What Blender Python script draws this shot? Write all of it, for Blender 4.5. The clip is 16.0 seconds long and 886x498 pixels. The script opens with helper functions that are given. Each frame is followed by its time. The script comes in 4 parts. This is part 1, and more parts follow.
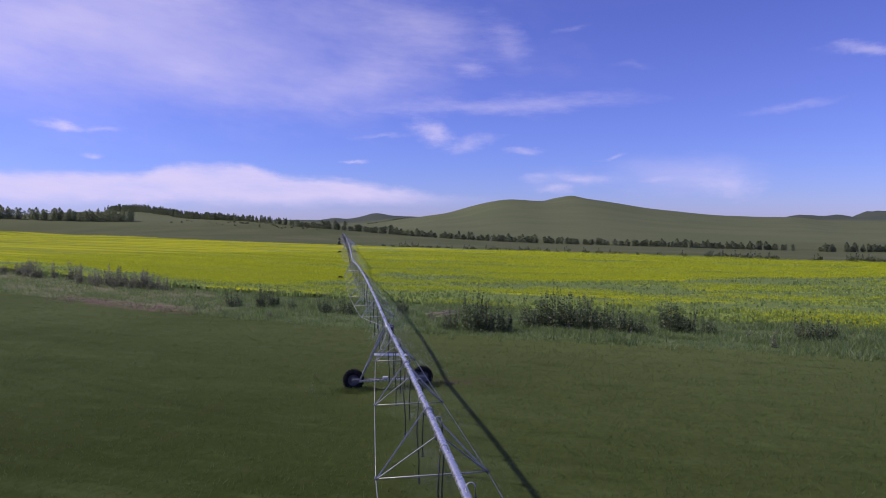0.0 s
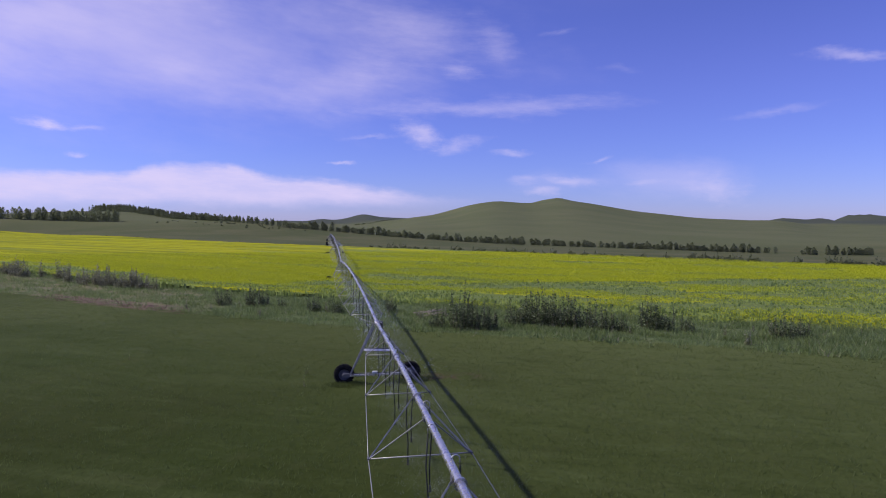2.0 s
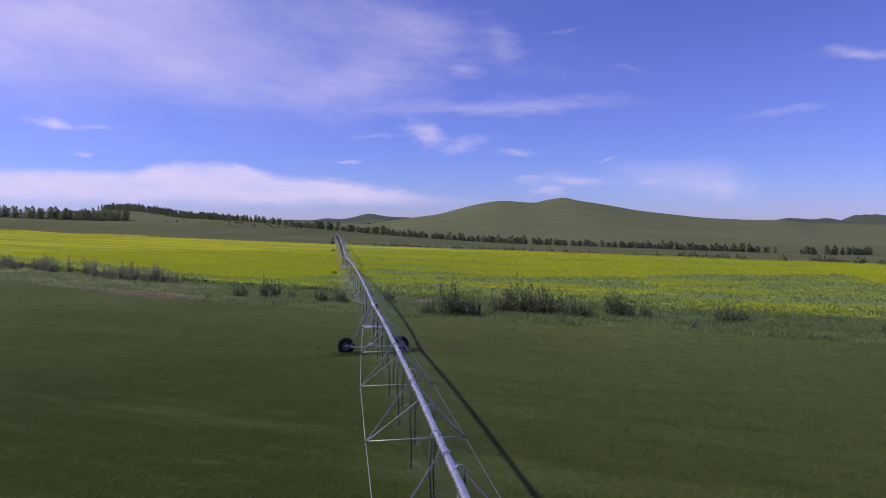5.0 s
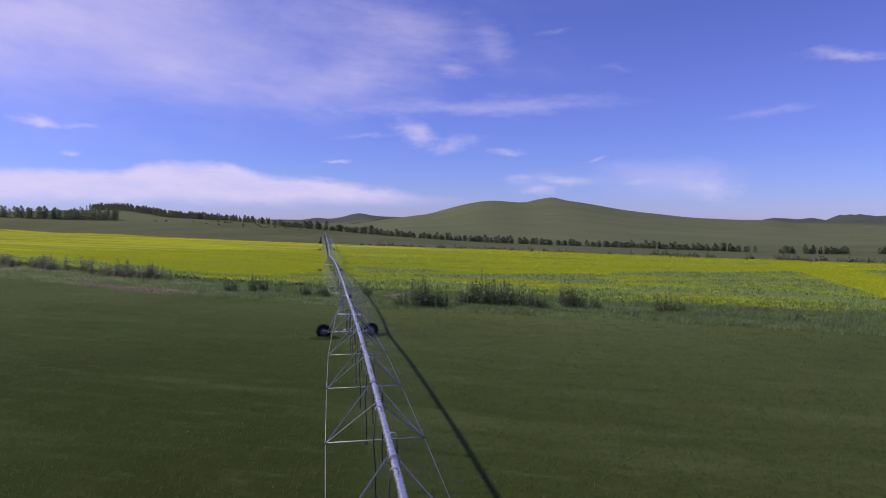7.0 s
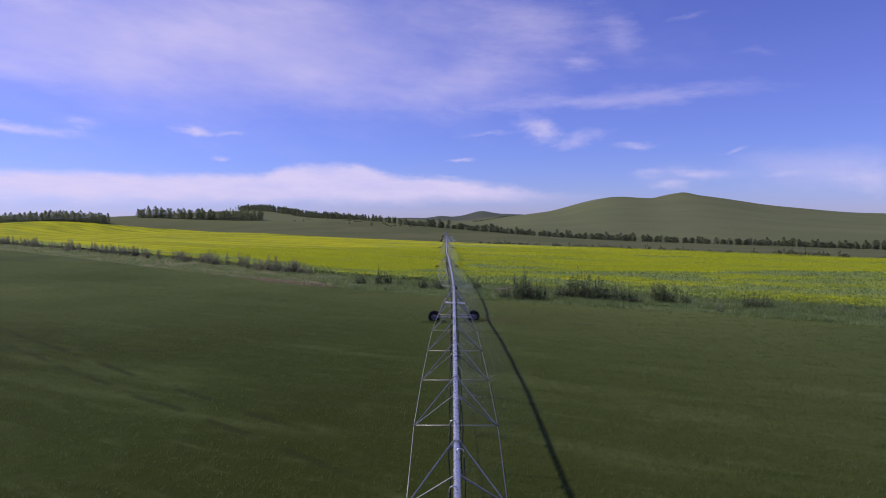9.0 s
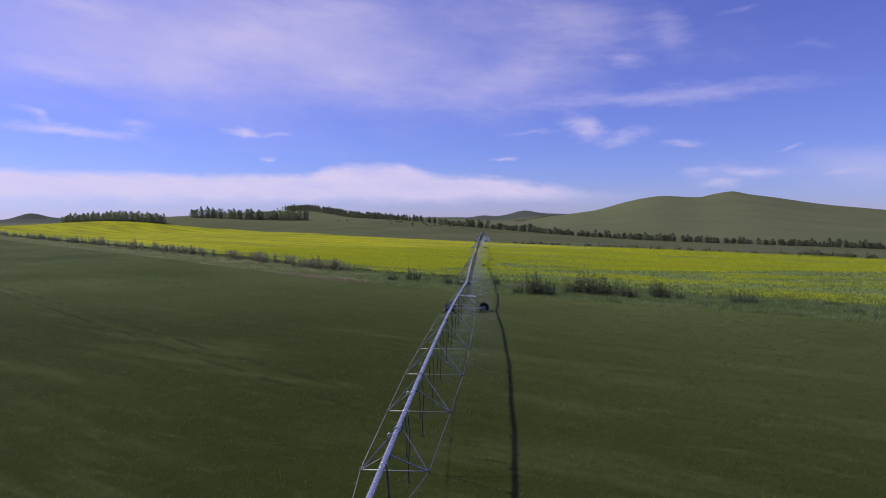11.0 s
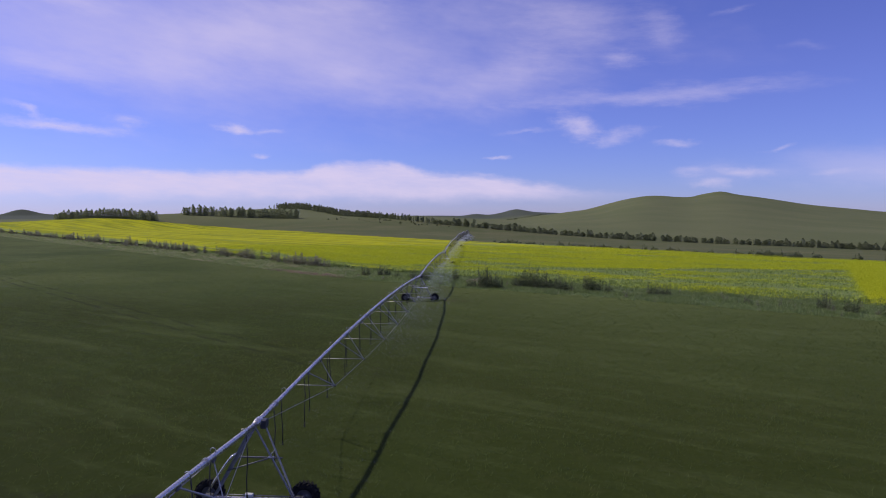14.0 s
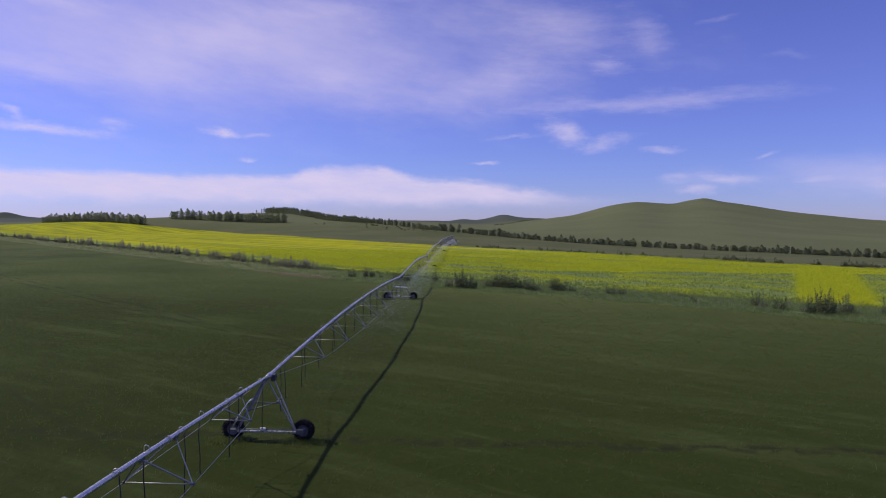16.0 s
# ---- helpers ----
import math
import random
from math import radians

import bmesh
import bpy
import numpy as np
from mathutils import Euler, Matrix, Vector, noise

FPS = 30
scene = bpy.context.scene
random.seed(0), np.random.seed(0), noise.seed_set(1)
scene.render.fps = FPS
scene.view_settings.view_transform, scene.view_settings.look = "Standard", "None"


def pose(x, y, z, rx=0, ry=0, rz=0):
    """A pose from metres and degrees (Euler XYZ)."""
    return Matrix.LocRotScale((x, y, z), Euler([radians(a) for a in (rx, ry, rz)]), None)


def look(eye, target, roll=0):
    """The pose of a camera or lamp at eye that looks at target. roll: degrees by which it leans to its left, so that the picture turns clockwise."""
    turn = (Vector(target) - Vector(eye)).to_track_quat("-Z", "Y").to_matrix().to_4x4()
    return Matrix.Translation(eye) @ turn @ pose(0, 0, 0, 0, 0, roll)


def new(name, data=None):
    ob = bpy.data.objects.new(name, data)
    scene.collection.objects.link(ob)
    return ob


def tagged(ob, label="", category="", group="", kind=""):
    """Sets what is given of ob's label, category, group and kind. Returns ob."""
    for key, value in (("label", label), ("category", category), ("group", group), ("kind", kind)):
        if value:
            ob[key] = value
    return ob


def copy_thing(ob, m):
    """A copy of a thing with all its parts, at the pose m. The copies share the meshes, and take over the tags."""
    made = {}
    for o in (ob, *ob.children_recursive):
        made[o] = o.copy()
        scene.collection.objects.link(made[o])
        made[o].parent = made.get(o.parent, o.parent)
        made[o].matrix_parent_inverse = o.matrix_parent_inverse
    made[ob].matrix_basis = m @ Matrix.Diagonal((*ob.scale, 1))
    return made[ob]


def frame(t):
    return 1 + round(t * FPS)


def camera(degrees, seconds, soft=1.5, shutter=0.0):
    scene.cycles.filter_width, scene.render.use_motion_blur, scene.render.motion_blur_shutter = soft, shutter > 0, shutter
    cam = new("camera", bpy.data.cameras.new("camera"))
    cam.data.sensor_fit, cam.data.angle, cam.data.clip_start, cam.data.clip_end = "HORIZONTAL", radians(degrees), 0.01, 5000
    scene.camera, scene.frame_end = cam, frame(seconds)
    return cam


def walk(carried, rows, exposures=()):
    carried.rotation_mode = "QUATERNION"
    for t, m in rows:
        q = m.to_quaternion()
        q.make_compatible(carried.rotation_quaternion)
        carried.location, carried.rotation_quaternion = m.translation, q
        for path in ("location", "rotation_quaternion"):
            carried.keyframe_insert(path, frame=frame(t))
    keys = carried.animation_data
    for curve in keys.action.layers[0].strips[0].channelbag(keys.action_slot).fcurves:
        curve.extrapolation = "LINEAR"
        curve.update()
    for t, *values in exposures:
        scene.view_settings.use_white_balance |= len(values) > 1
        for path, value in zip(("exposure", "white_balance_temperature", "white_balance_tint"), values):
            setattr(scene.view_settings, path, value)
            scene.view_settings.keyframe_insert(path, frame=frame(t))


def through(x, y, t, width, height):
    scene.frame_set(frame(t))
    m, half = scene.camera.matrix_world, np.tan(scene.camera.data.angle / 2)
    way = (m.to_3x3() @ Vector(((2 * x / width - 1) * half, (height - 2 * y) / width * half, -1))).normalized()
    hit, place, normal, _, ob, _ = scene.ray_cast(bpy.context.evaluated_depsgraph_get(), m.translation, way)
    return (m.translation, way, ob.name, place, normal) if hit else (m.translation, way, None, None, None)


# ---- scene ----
cam = camera(70.8, 16.0, 1.0)
PATH = [
    (0, (-2.336, -36.687, 10.035), (-2.032, -34.713, 9.936), -0.2),
    (0.5, (-2.372, -36.638, 10.017), (-2.055, -34.666, 9.918), -0.1),
    (1, (-2.418, -36.868, 10.025), (-2.09, -34.898, 9.927), -0.0),
    (1.5, (-2.49, -37.438, 10.034), (-2.156, -35.469, 9.937), 0.0),
    (2, (-2.591, -38.141, 9.983), (-2.247, -36.173, 9.889), 0.1),
    (2.5, (-2.681, -39.184, 9.928), (-2.337, -37.216, 9.833), 0.1),
    (3, (-2.704, -40.366, 9.918), (-2.371, -38.396, 9.823), 0.1),
    (3.5, (-2.74, -41.878, 9.959), (-2.417, -39.906, 9.865), 0.2),
    (6, (-2.111, -50.355, 10.132), (-1.774, -48.386, 10.034), 0.1),
    (6.5, (-1.879, -52.316, 10.205), (-1.531, -50.349, 10.107), 0.2),
    (7, (-1.497, -54.314, 10.28), (-1.139, -52.349, 10.183), 0.2),
    (7.5, (-1.141, -56.394, 10.316), (-0.715, -54.442, 10.219), 0.3),
    (8, (-0.867, -58.604, 10.349), (-0.384, -56.665, 10.254), 0.4),
    (8.2, (-0.762, -59.905, 10.549), (-0.405, -57.94, 10.45), 0.2),
    (8.5, (-0.665, -61.607, 10.678), (-0.542, -59.613, 10.575), -0.1),
    (8.8, (-0.229, -63.178, 10.864), (-0.224, -61.181, 10.759), -0.3),
    (9, (-0.033, -64.31, 10.95), (-0.066, -62.313, 10.845), -0.3),
    (9.5, (0.74, -66.931, 11.16), (0.633, -64.937, 11.055), -0.4),
    (12, (5.879, -79.016, 11.891), (5.704, -77.026, 11.784), -0.3),
    (12.5, (7.155, -80.857, 12.045), (6.997, -78.866, 11.936), -0.2),
    (13, (8.103, -83.136, 12.168), (7.934, -81.146, 12.058), -0.3),
    (13.5, (8.982, -85.401, 12.329), (8.825, -83.411, 12.217), -0.1),
    (14, (9.762, -87.413, 12.361), (9.614, -85.422, 12.249), -0.0),
    (14.5, (10.415, -89.401, 12.434), (10.269, -87.409, 12.326), 0.1),
    (15, (11.005, -91.634, 12.462), (10.866, -89.641, 12.359), 0.1),
    (15.5, (11.555, -94.223, 12.535), (11.43, -92.229, 12.436), 0.2),
    (16, (11.932, -97.122, 12.68), (11.824, -95.127, 12.584), 0.3),
]
LIGHT = ((0, 0.05, 6540, 10), (3.5, 0.05, 6560, 9.5), (6, 0.05, 6640, 8), (9.5, 0.04, 6760, 7.5), (12, -0.01, 6880, 6), (16, -0.01, 6920, 6))
walk(cam, [(t, look(eye, target, roll)) for t, eye, target, roll in PATH], LIGHT)

# ---- world, sun ----
SUN_FROM = Vector((-3.6, 0.75, 3.5)).normalized()
SUN_EL = math.asin(SUN_FROM.z)
SUN_AZ = math.atan2(SUN_FROM.x, SUN_FROM.y)

sun = new("sun", bpy.data.lights.new("sun", "SUN"))
sun.data.energy, sun.data.angle, sun.data.color = 2.9, radians(1.3), (1.0, 0.95, 0.88)
sun.matrix_world = look(SUN_FROM * 200, (0, 0, 0))


class Nodes:
    """A thin wrapper round a node tree."""

    def __init__(self, tree):
        self.tree = tree
        tree.nodes.clear()

    def add(self, kind):
        return self.tree.nodes.new(kind)

    def link(self, a, b):
        self.tree.links.new(a, b)

    def put(self, socket, value):
        if isinstance(value, bpy.types.NodeSocket):
            self.link(value, socket)
        else:
            socket.default_value = value

    def math(self, op, a, b=0.0, c=0.0, clamp=False):
        n = self.add("ShaderNodeMath")
        n.operation, n.use_clamp = op, clamp
        for i, v in enumerate((a, b, c)):
            self.put(n.inputs[i], v)
        return n.outputs[0]

    def ramp(self, value, low, high, out0=0.0, out1=1.0):
        n = self.add("ShaderNodeMapRange")
        n.interpolation_type = "SMOOTHSTEP"
        for i, v in enumerate((value, low, high, out0, out1)):
            self.put(n.inputs[i], v)
        return n.outputs[0]

    def mix(self, f, a, b, blend="MIX"):
        n = self.add("ShaderNodeMix")
        n.data_type, n.blend_type = "RGBA", blend
        self.put(n.inputs[0], f)
        for s, v in ((n.inputs[6], a), (n.inputs[7], b)):
            self.put(s, v if isinstance(v, bpy.types.NodeSocket) else (*v[:3], 1.0))
        return n.outputs[2]

    def noise(self, vector, scale, detail=4.0, rough=0.55, stretch=None, turn=0.0):
        if stretch:
            for turned, scaled in (((0, 0, turn), (1, 1, 1)), ((0, 0, 0), stretch)):
                m = self.add("ShaderNodeMapping")
                self.put(m.inputs[0], vector)
                m.inputs["Scale"].default_value = scaled
                m.inputs["Rotation"].default_value = turned
                vector = m.outputs[0]
        n = self.add("ShaderNodeTexNoise")
        self.put(n.inputs["Vector"], vector)
        n.inputs["Scale"].default_value = scale
        n.inputs["Detail"].default_value = detail
        n.inputs["Roughness"].default_value = rough
        return n.outputs["Fac"]


world = bpy.data.worlds.new("world")
scene.world = world
world.use_nodes = True
w = Nodes(world.node_tree)
way = w.add("ShaderNodeTexCoord").outputs["Generated"]
xyz = w.add("ShaderNodeSeparateXYZ")
w.link(way, xyz.inputs[0])
bearing = w.math("MULTIPLY", w.math("ARCTAN2", xyz.outputs[0], xyz.outputs[1]), 57.2958)
height = w.math("MULTIPLY", w.math("ARCSINE", xyz.outputs[2]), 57.2958)
flat = w.add("ShaderNodeCombineXYZ")
w.put(flat.inputs[0], bearing)
w.put(flat.inputs[1], height)
flat = flat.outputs[0]
wob_a = w.math("SUBTRACT", w.noise(flat, 0.3, 6.0, 0.6), 0.5)
wob_b = w.math("SUBTRACT", w.noise(flat, 0.45, 6.0, 0.62, (0.45, 1.0, 1.0)), 0.5)
az = w.math("MULTIPLY_ADD", wob_a, 3.6, bearing)
el = w.math("MULTIPLY_ADD", wob_b, 1.7, height)
fibre = w.noise(flat, 0.5, 8.0, 0.64, (0.3, 1.3, 1.0), 0.06)
puff = w.noise(flat, 1.1, 6.0, 0.62, (0.6, 1.2, 1.0))
tuft = w.math("MULTIPLY_ADD", fibre, 0.6, w.math("MULTIPLY", puff, 0.4))
slow = w.noise(flat, 0.16, 5.0, 0.6, (0.45, 1.3, 1.0), 0.12)
clear = None


def layer(thick):
    """Lays a cloud of that thickness over those before it."""
    global clear
    gap = w.math("SUBTRACT", 1.0, thick)
    clear = gap if clear is None else w.math("MULTIPLY", clear, gap)


def cloud(a0, e0, wide, tall, thick, lean=0.0, grain=None, ragged=2.0, edge=1.2):
    """A cloud at a bearing from +y and a height, with its half width and half height, all in degrees; lean: how far it climbs to its right."""
    ca, sa = math.cos(radians(lean)), math.sin(radians(lean))
    u, v = w.math("SUBTRACT", az, a0), w.math("SUBTRACT", el, e0)
    dx = w.math("MULTIPLY_ADD", u, ca / wide, w.math("MULTIPLY", v, sa / wide))
    dy = w.math("MULTIPLY_ADD", v, ca / tall, w.math("MULTIPLY", u, -sa / tall))
    far = w.math("SQRT", w.math("MULTIPLY_ADD", dx, dx, w.math("MULTIPLY", dy, dy)))
    body = w.math("ADD", w.math("SUBTRACT", 1.0, far), w.math("MULTIPLY_ADD", grain or tuft, ragged, -0.5 * ragged))
    layer(w.ramp(body, 0.0, edge, 0.0, thick))


# the long low bank: level to the west, one swell, then thinning out eastwards
top = w.math("ADD", w.ramp(az, -17.5, -13.8, 3.9, 4.9), w.math("ADD", w.ramp(az, -9.5, -4.5, 0.0, -1.0), w.ramp(az, -3.0, 12.0, 0.0, -1.75)))
bank = w.ramp(w.math("SUBTRACT", w.math("ADD", top, w.math("MULTIPLY_ADD", tuft, 1.6, -0.8)), height), -0.15, 0.85)
bank = w.math("MULTIPLY", bank, w.ramp(w.math("ADD", height, w.math("MULTIPLY", wob_b, 1.5)), 0.8, 2.2, 0.05, 1.0))
bank = w.math("MULTIPLY", bank, w.ramp(w.math("ADD", az, w.math("MULTIPLY", wob_b, 8.0)), 2.0, 15.0, 1.0, 0.0))
layer(w.math("MULTIPLY", bank, w.ramp(fibre, 0.25, 0.7, 0.62, 0.95)))

# the high veil, with its denser lenses and the hooked eastern edge
cloud(-23, 14.8, 45, 10.0, 0.66, 0, slow, 1.0, 1.3)
cloud(-24.4, 14.0, 7.5, 4.2, 0.38, 20, slow, 1.6, 1.3)
cloud(-12.6, 12.4, 6.2, 1.5, 0.4, -5, fibre, 1.2, 1.6)
cloud(2.0, 12.9, 7.6, 2.3, 0.46, 10, fibre, 1.2, 1.6)
cloud(7.0, 16.4, 10.0, 3.8, 0.52, -12, fibre, 1.1, 1.6)
cloud(14.6, 15.3, 4.0, 2.0, 0.36, -55, fibre, 1.4, 1.6)
cloud(11.7, 13.4, 2.6, 1.1, 0.3, 0, fibre, 2.2, 1.4)
cloud(-35.6, 11.0, 7, 1.6, 0.32, -3, fibre, 2.2, 1.4)
cloud(-34.7, 16.2, 6, 1.5, 0.4, 4, fibre, 2.2, 1.4)
cloud(-14, 17.4, 9, 2.2, 0.42, 2, fibre, 1.6, 1.6)
cloud(13.0, 10.1, 16, 1.2, 0.4, 1.0, fibre, 1.8, 1.3)
cloud(-4, 11.0, 18, 2.8, 0.36, 0, slow, 1.2, 1.4)
cloud(20.2, 16.3, 2.4, 0.4, 0.15, 5, fibre)
cloud(25.5, 13.1, 2.4, 0.4, 0.1, -5, fibre)

# small clouds and wisps below it
cloud(-22.6, 7.42, 2.5, 0.6, 0.85, -3)
cloud(-19.6, 7.3, 1.7, 0.4, 0.42)
cloud(-20.4, 5.2, 0.9, 0.28, 0.5)
cloud(-35.8, 6.8, 6.2, 0.7, 0.75, -3)
cloud(-30.8, 7.5, 2.2, 0.7, 0.4)
cloud(-37.9, 7.8, 1.9, 0.45, 0.5, -25)
cloud(7.9, 7.8, 2.8, 1.5, 0.6, -25)
cloud(11.2, 6.6, 3.2, 0.9, 0.42, 12)
cloud(3.4, 7.4, 3.6, 0.3, 0.24, 4)
cloud(16.3, 6.0, 2.4, 0.42, 0.42, -5)
cloud(0.8, 5.05, 1.7, 0.3, 0.55)
cloud(17.2, 3.75, 2.6, 0.7, 0.36)
cloud(21.2, 3.5, 3.0, 0.7, 0.5, -12)
cloud(19.1, 2.6, 2.1, 0.6, 0.48)
cloud(23.7, 5.3, 1.5, 0.3, 0.32, 20)
cloud(29.8, 3.5, 9.0, 2.4, 0.3, 0, slow, 1.8, 1.2)
cloud(33.3, 2.7, 3.4, 1.6, 0.46, -10, puff, 1.6, 1.5)
cloud(19.6, 3.5, 5.6, 1.5, 0.24, -4, slow, 1.5, 1.3)
cloud(27.7, 3.3, 2.4, 0.35, 0.25, 3)
cloud(42.6, 12.5, 3.8, 0.65, 0.42, -8)
cloud(37.3, 8.7, 5.0, 0.45, 0.2, 6)
# the rest of the sky, away from the view, carries the same thin cloud
layer(w.math("MULTIPLY", w.ramp(w.noise(flat, 0.05, 6.0, 0.6, (0.4, 1.0, 1.0), 0.1), 0.4, 0.75), w.ramp(height, 17, 30, 0.0, 0.7)))
cover = w.math("SUBTRACT", 1.0, clear)
sky = w.add("ShaderNodeTexSky")
sky.sky_type, sky.sun_disc = "NISHITA", False
sky.sun_elevation, sky.sun_rotation = SUN_EL, SUN_AZ % (2 * math.pi)
sky.altitude, sky.air_density, sky.dust_density, sky.ozone_density = 700.0, 1.0, 0.25, 4.0
tone = w.mix(w.ramp(height, 0, 14), (0.61, 0.635, 1.34), (0.8, 0.67, 1.39))
blue = w.mix(1.0, sky.outputs[0], tone, "MULTIPLY")
air = w.mix(w.math("MULTIPLY", cover, 0.92), blue, (7.2, 6.35, 9.2))
back = w.add("ShaderNodeBackground")
w.link(air, back.inputs[0])
back.inputs[1].default_value = 0.1
out = w.add("ShaderNodeOutputWorld")
w.link(back.outputs[0], out.inputs[0])


# ---- materials ----
def surface(name, rough=0.7, metal=0.0, spec=0.3):
    m = bpy.data.materials.new(name)
    m.use_nodes = True
    n = Nodes(m.node_tree)
    b = n.add("ShaderNodeBsdfPrincipled")
    o = n.add("ShaderNodeOutputMaterial")
    n.link(b.outputs[0], o.inputs[0])
    b.inputs["Roughness"].default_value = rough
    b.inputs["Metallic"].default_value = metal
    b.inputs["Specular IOR Level"].default_value = spec
    return m, n, b


def bump(n, b, height, strength, distance):
    u = n.add("ShaderNodeBump")
    u.inputs["Strength"].default_value = strength
    u.inputs["Distance"].default_value = distance
    n.put(u.inputs["Height"], height)
    n.link(u.outputs[0], b.inputs["Normal"])


def place(n):
    return n.add("ShaderNodeNewGeometry").outputs["Position"]


def leafy(name, dark, light, tip=None, through=0.25, clump=0.0):
    """Leaves and blades: a mix by clump, with a little light through them."""
    m, n, b = surface(name, 0.65, 0.0, 0.2)
    r = n.add("ShaderNodeNewGeometry").outputs["Random Per Island"]
    c = n.mix(r, dark, light)
    if tip:
        c = n.mix(n.ramp(r, tip[0], 1.0), c, tip[1])
    c = n.mix(n.math("MULTIPLY", n.noise(place(n), 0.12, 3.0), 0.5), c, dark)
    if clump:
        c = n.mix(n.math("MULTIPLY", n.ramp(n.noise(place(n), 0.55, 4.0, 0.6), 0.42, 0.66), clump), c, dark)
    n.link(c, b.inputs["Base Color"])
    t = n.add("ShaderNodeBsdfTranslucent")
    n.link(c, t.inputs[0])
    x = n.add("ShaderNodeMixShader")
    x.inputs[0].default_value = through
    n.link(b.outputs[0], x.inputs[1])
    n.link(t.outputs[0], x.inputs[2])
    o = [k for k in n.tree.nodes if k.type == "OUTPUT_MATERIAL"][0]
    n.link(x.outputs[0], o.inputs[0])
    return m


def metal_paint(name, colour, rough, metal, dirt):
    m, n, b = surface(name, rough, metal, 0.5)
    p = place(n)
    f = n.math("MULTIPLY", n.ramp(n.noise(p, 3.0, 6.0, 0.65), 0.42, 0.75), 0.55)
    c = n.mix(f, colour, dirt)
    c = n.mix(n.math("MULTIPLY", n.noise(p, 40.0, 2.0), 0.25), c, [k * 0.6 for k in colour])
    n.link(c, b.inputs["Base Color"])
    n.put(b.inputs["Roughness"], n.ramp(n.noise(p, 8.0, 4.0), 0.3, 0.7, rough - 0.1, rough + 0.15))
    bump(n, b, n.noise(p, 25.0, 3.0), 0.08, 0.006)
    return m


# shade on the galvanised tower legs is put into this darker steel
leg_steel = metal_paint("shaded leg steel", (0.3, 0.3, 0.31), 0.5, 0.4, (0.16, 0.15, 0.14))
galvanised = metal_paint("galvanised steel", (0.68, 0.655, 0.62), 0.27, 0.82, (0.33, 0.32, 0.3))
rod_steel = metal_paint("truss rod steel", (0.46, 0.445, 0.4), 0.45, 0.4, (0.34, 0.32, 0.28))
dark_steel = metal_paint("weathered steel", (0.16, 0.16, 0.17), 0.5, 0.5, (0.1, 0.095, 0.09))
sunlit_brace = metal_paint("sunlit brace white", (0.86, 0.86, 0.86), 0.4, 0.0, (0.66, 0.64, 0.6))
box_paint = metal_paint("pale box paint", (0.68, 0.68, 0.66), 0.5, 0.0, (0.4, 0.38, 0.34))
strut_steel = metal_paint("angle bar steel", (0.4, 0.385, 0.35), 0.45, 0.4, (0.34, 0.33, 0.31))
black_box = metal_paint("dark box paint", (0.05, 0.05, 0.06), 0.5, 0.0, (0.12, 0.11, 0.1))

rubber, n, b = surface("tyre rubber", 0.85, 0.0, 0.2)
p = place(n)
n.link(n.mix(n.ramp(n.noise(p, 5.0, 5.0), 0.45, 0.75), (0.01, 0.01, 0.011), (0.045, 0.04, 0.03)), b.inputs["Base Color"])
hose_black, n, b = surface("drop hose rubber", 0.6, 0.0, 0.3)
n.link(n.mix(n.noise(place(n), 6.0), (0.02, 0.02, 0.022), (0.05, 0.05, 0.05)), b.inputs["Base Color"])

water, n, b = surface("water spray", 0.25, 0.0, 0.5)
b.inputs["Base Color"].default_value = (0.88, 0.9, 0.95, 1)
b.inputs["Transmission Weight"].default_value = 0.35
b.inputs["IOR"].default_value = 1.33

verge_herb = leafy("verge herbs", (0.15, 0.205, 0.066), (0.41, 0.48, 0.2), (0.92, (0.46, 0.4, 0.26)), 0.5, 0.5)
crop_leaf = leafy("young cereal blades", (0.1, 0.132, 0.036), (0.18, 0.218, 0.068), (0.94, (0.28, 0.33, 0.14)), 0.55)
weed_grass = leafy("verge grass", (0.14, 0.196, 0.065), (0.4, 0.475, 0.19), (0.88, (0.5, 0.46, 0.3)), 0.5, 0.6)
grey_weed = leafy("grey green weeds", (0.15, 0.155, 0.085), (0.5, 0.49, 0.32), (0.8, (0.62, 0.58, 0.42)), 0.42)
bush_leaf = leafy("shrub leaves", (0.043, 0.06, 0.025), (0.25, 0.295, 0.14), (0.85, (0.48, 0.52, 0.3)), 0.38)
tree_leaf = leafy("birch leaves", (0.18, 0.205, 0.095), (0.42, 0.445, 0.24), None, 0.5)
valley_leaf = leafy("valley tree leaves", (0.15, 0.172, 0.085), (0.28, 0.305, 0.165), None, 0.55)
belt_leaf = leafy("far birch leaves", (0.14, 0.158, 0.083), (0.32, 0.34, 0.19), None, 0.5)
far_shrub = leafy("meadow shrub leaves", (0.13, 0.15, 0.075), (0.25, 0.27, 0.145), None, 0.5)
rape_flower = leafy("rape blossom", (0.4, 0.45, 0.025), (0.7, 0.72, 0.05), None, 0.4)
rape_leaf = leafy("rape leaves", (0.2, 0.265, 0.085), (0.44, 0.52, 0.15), None, 0.5)

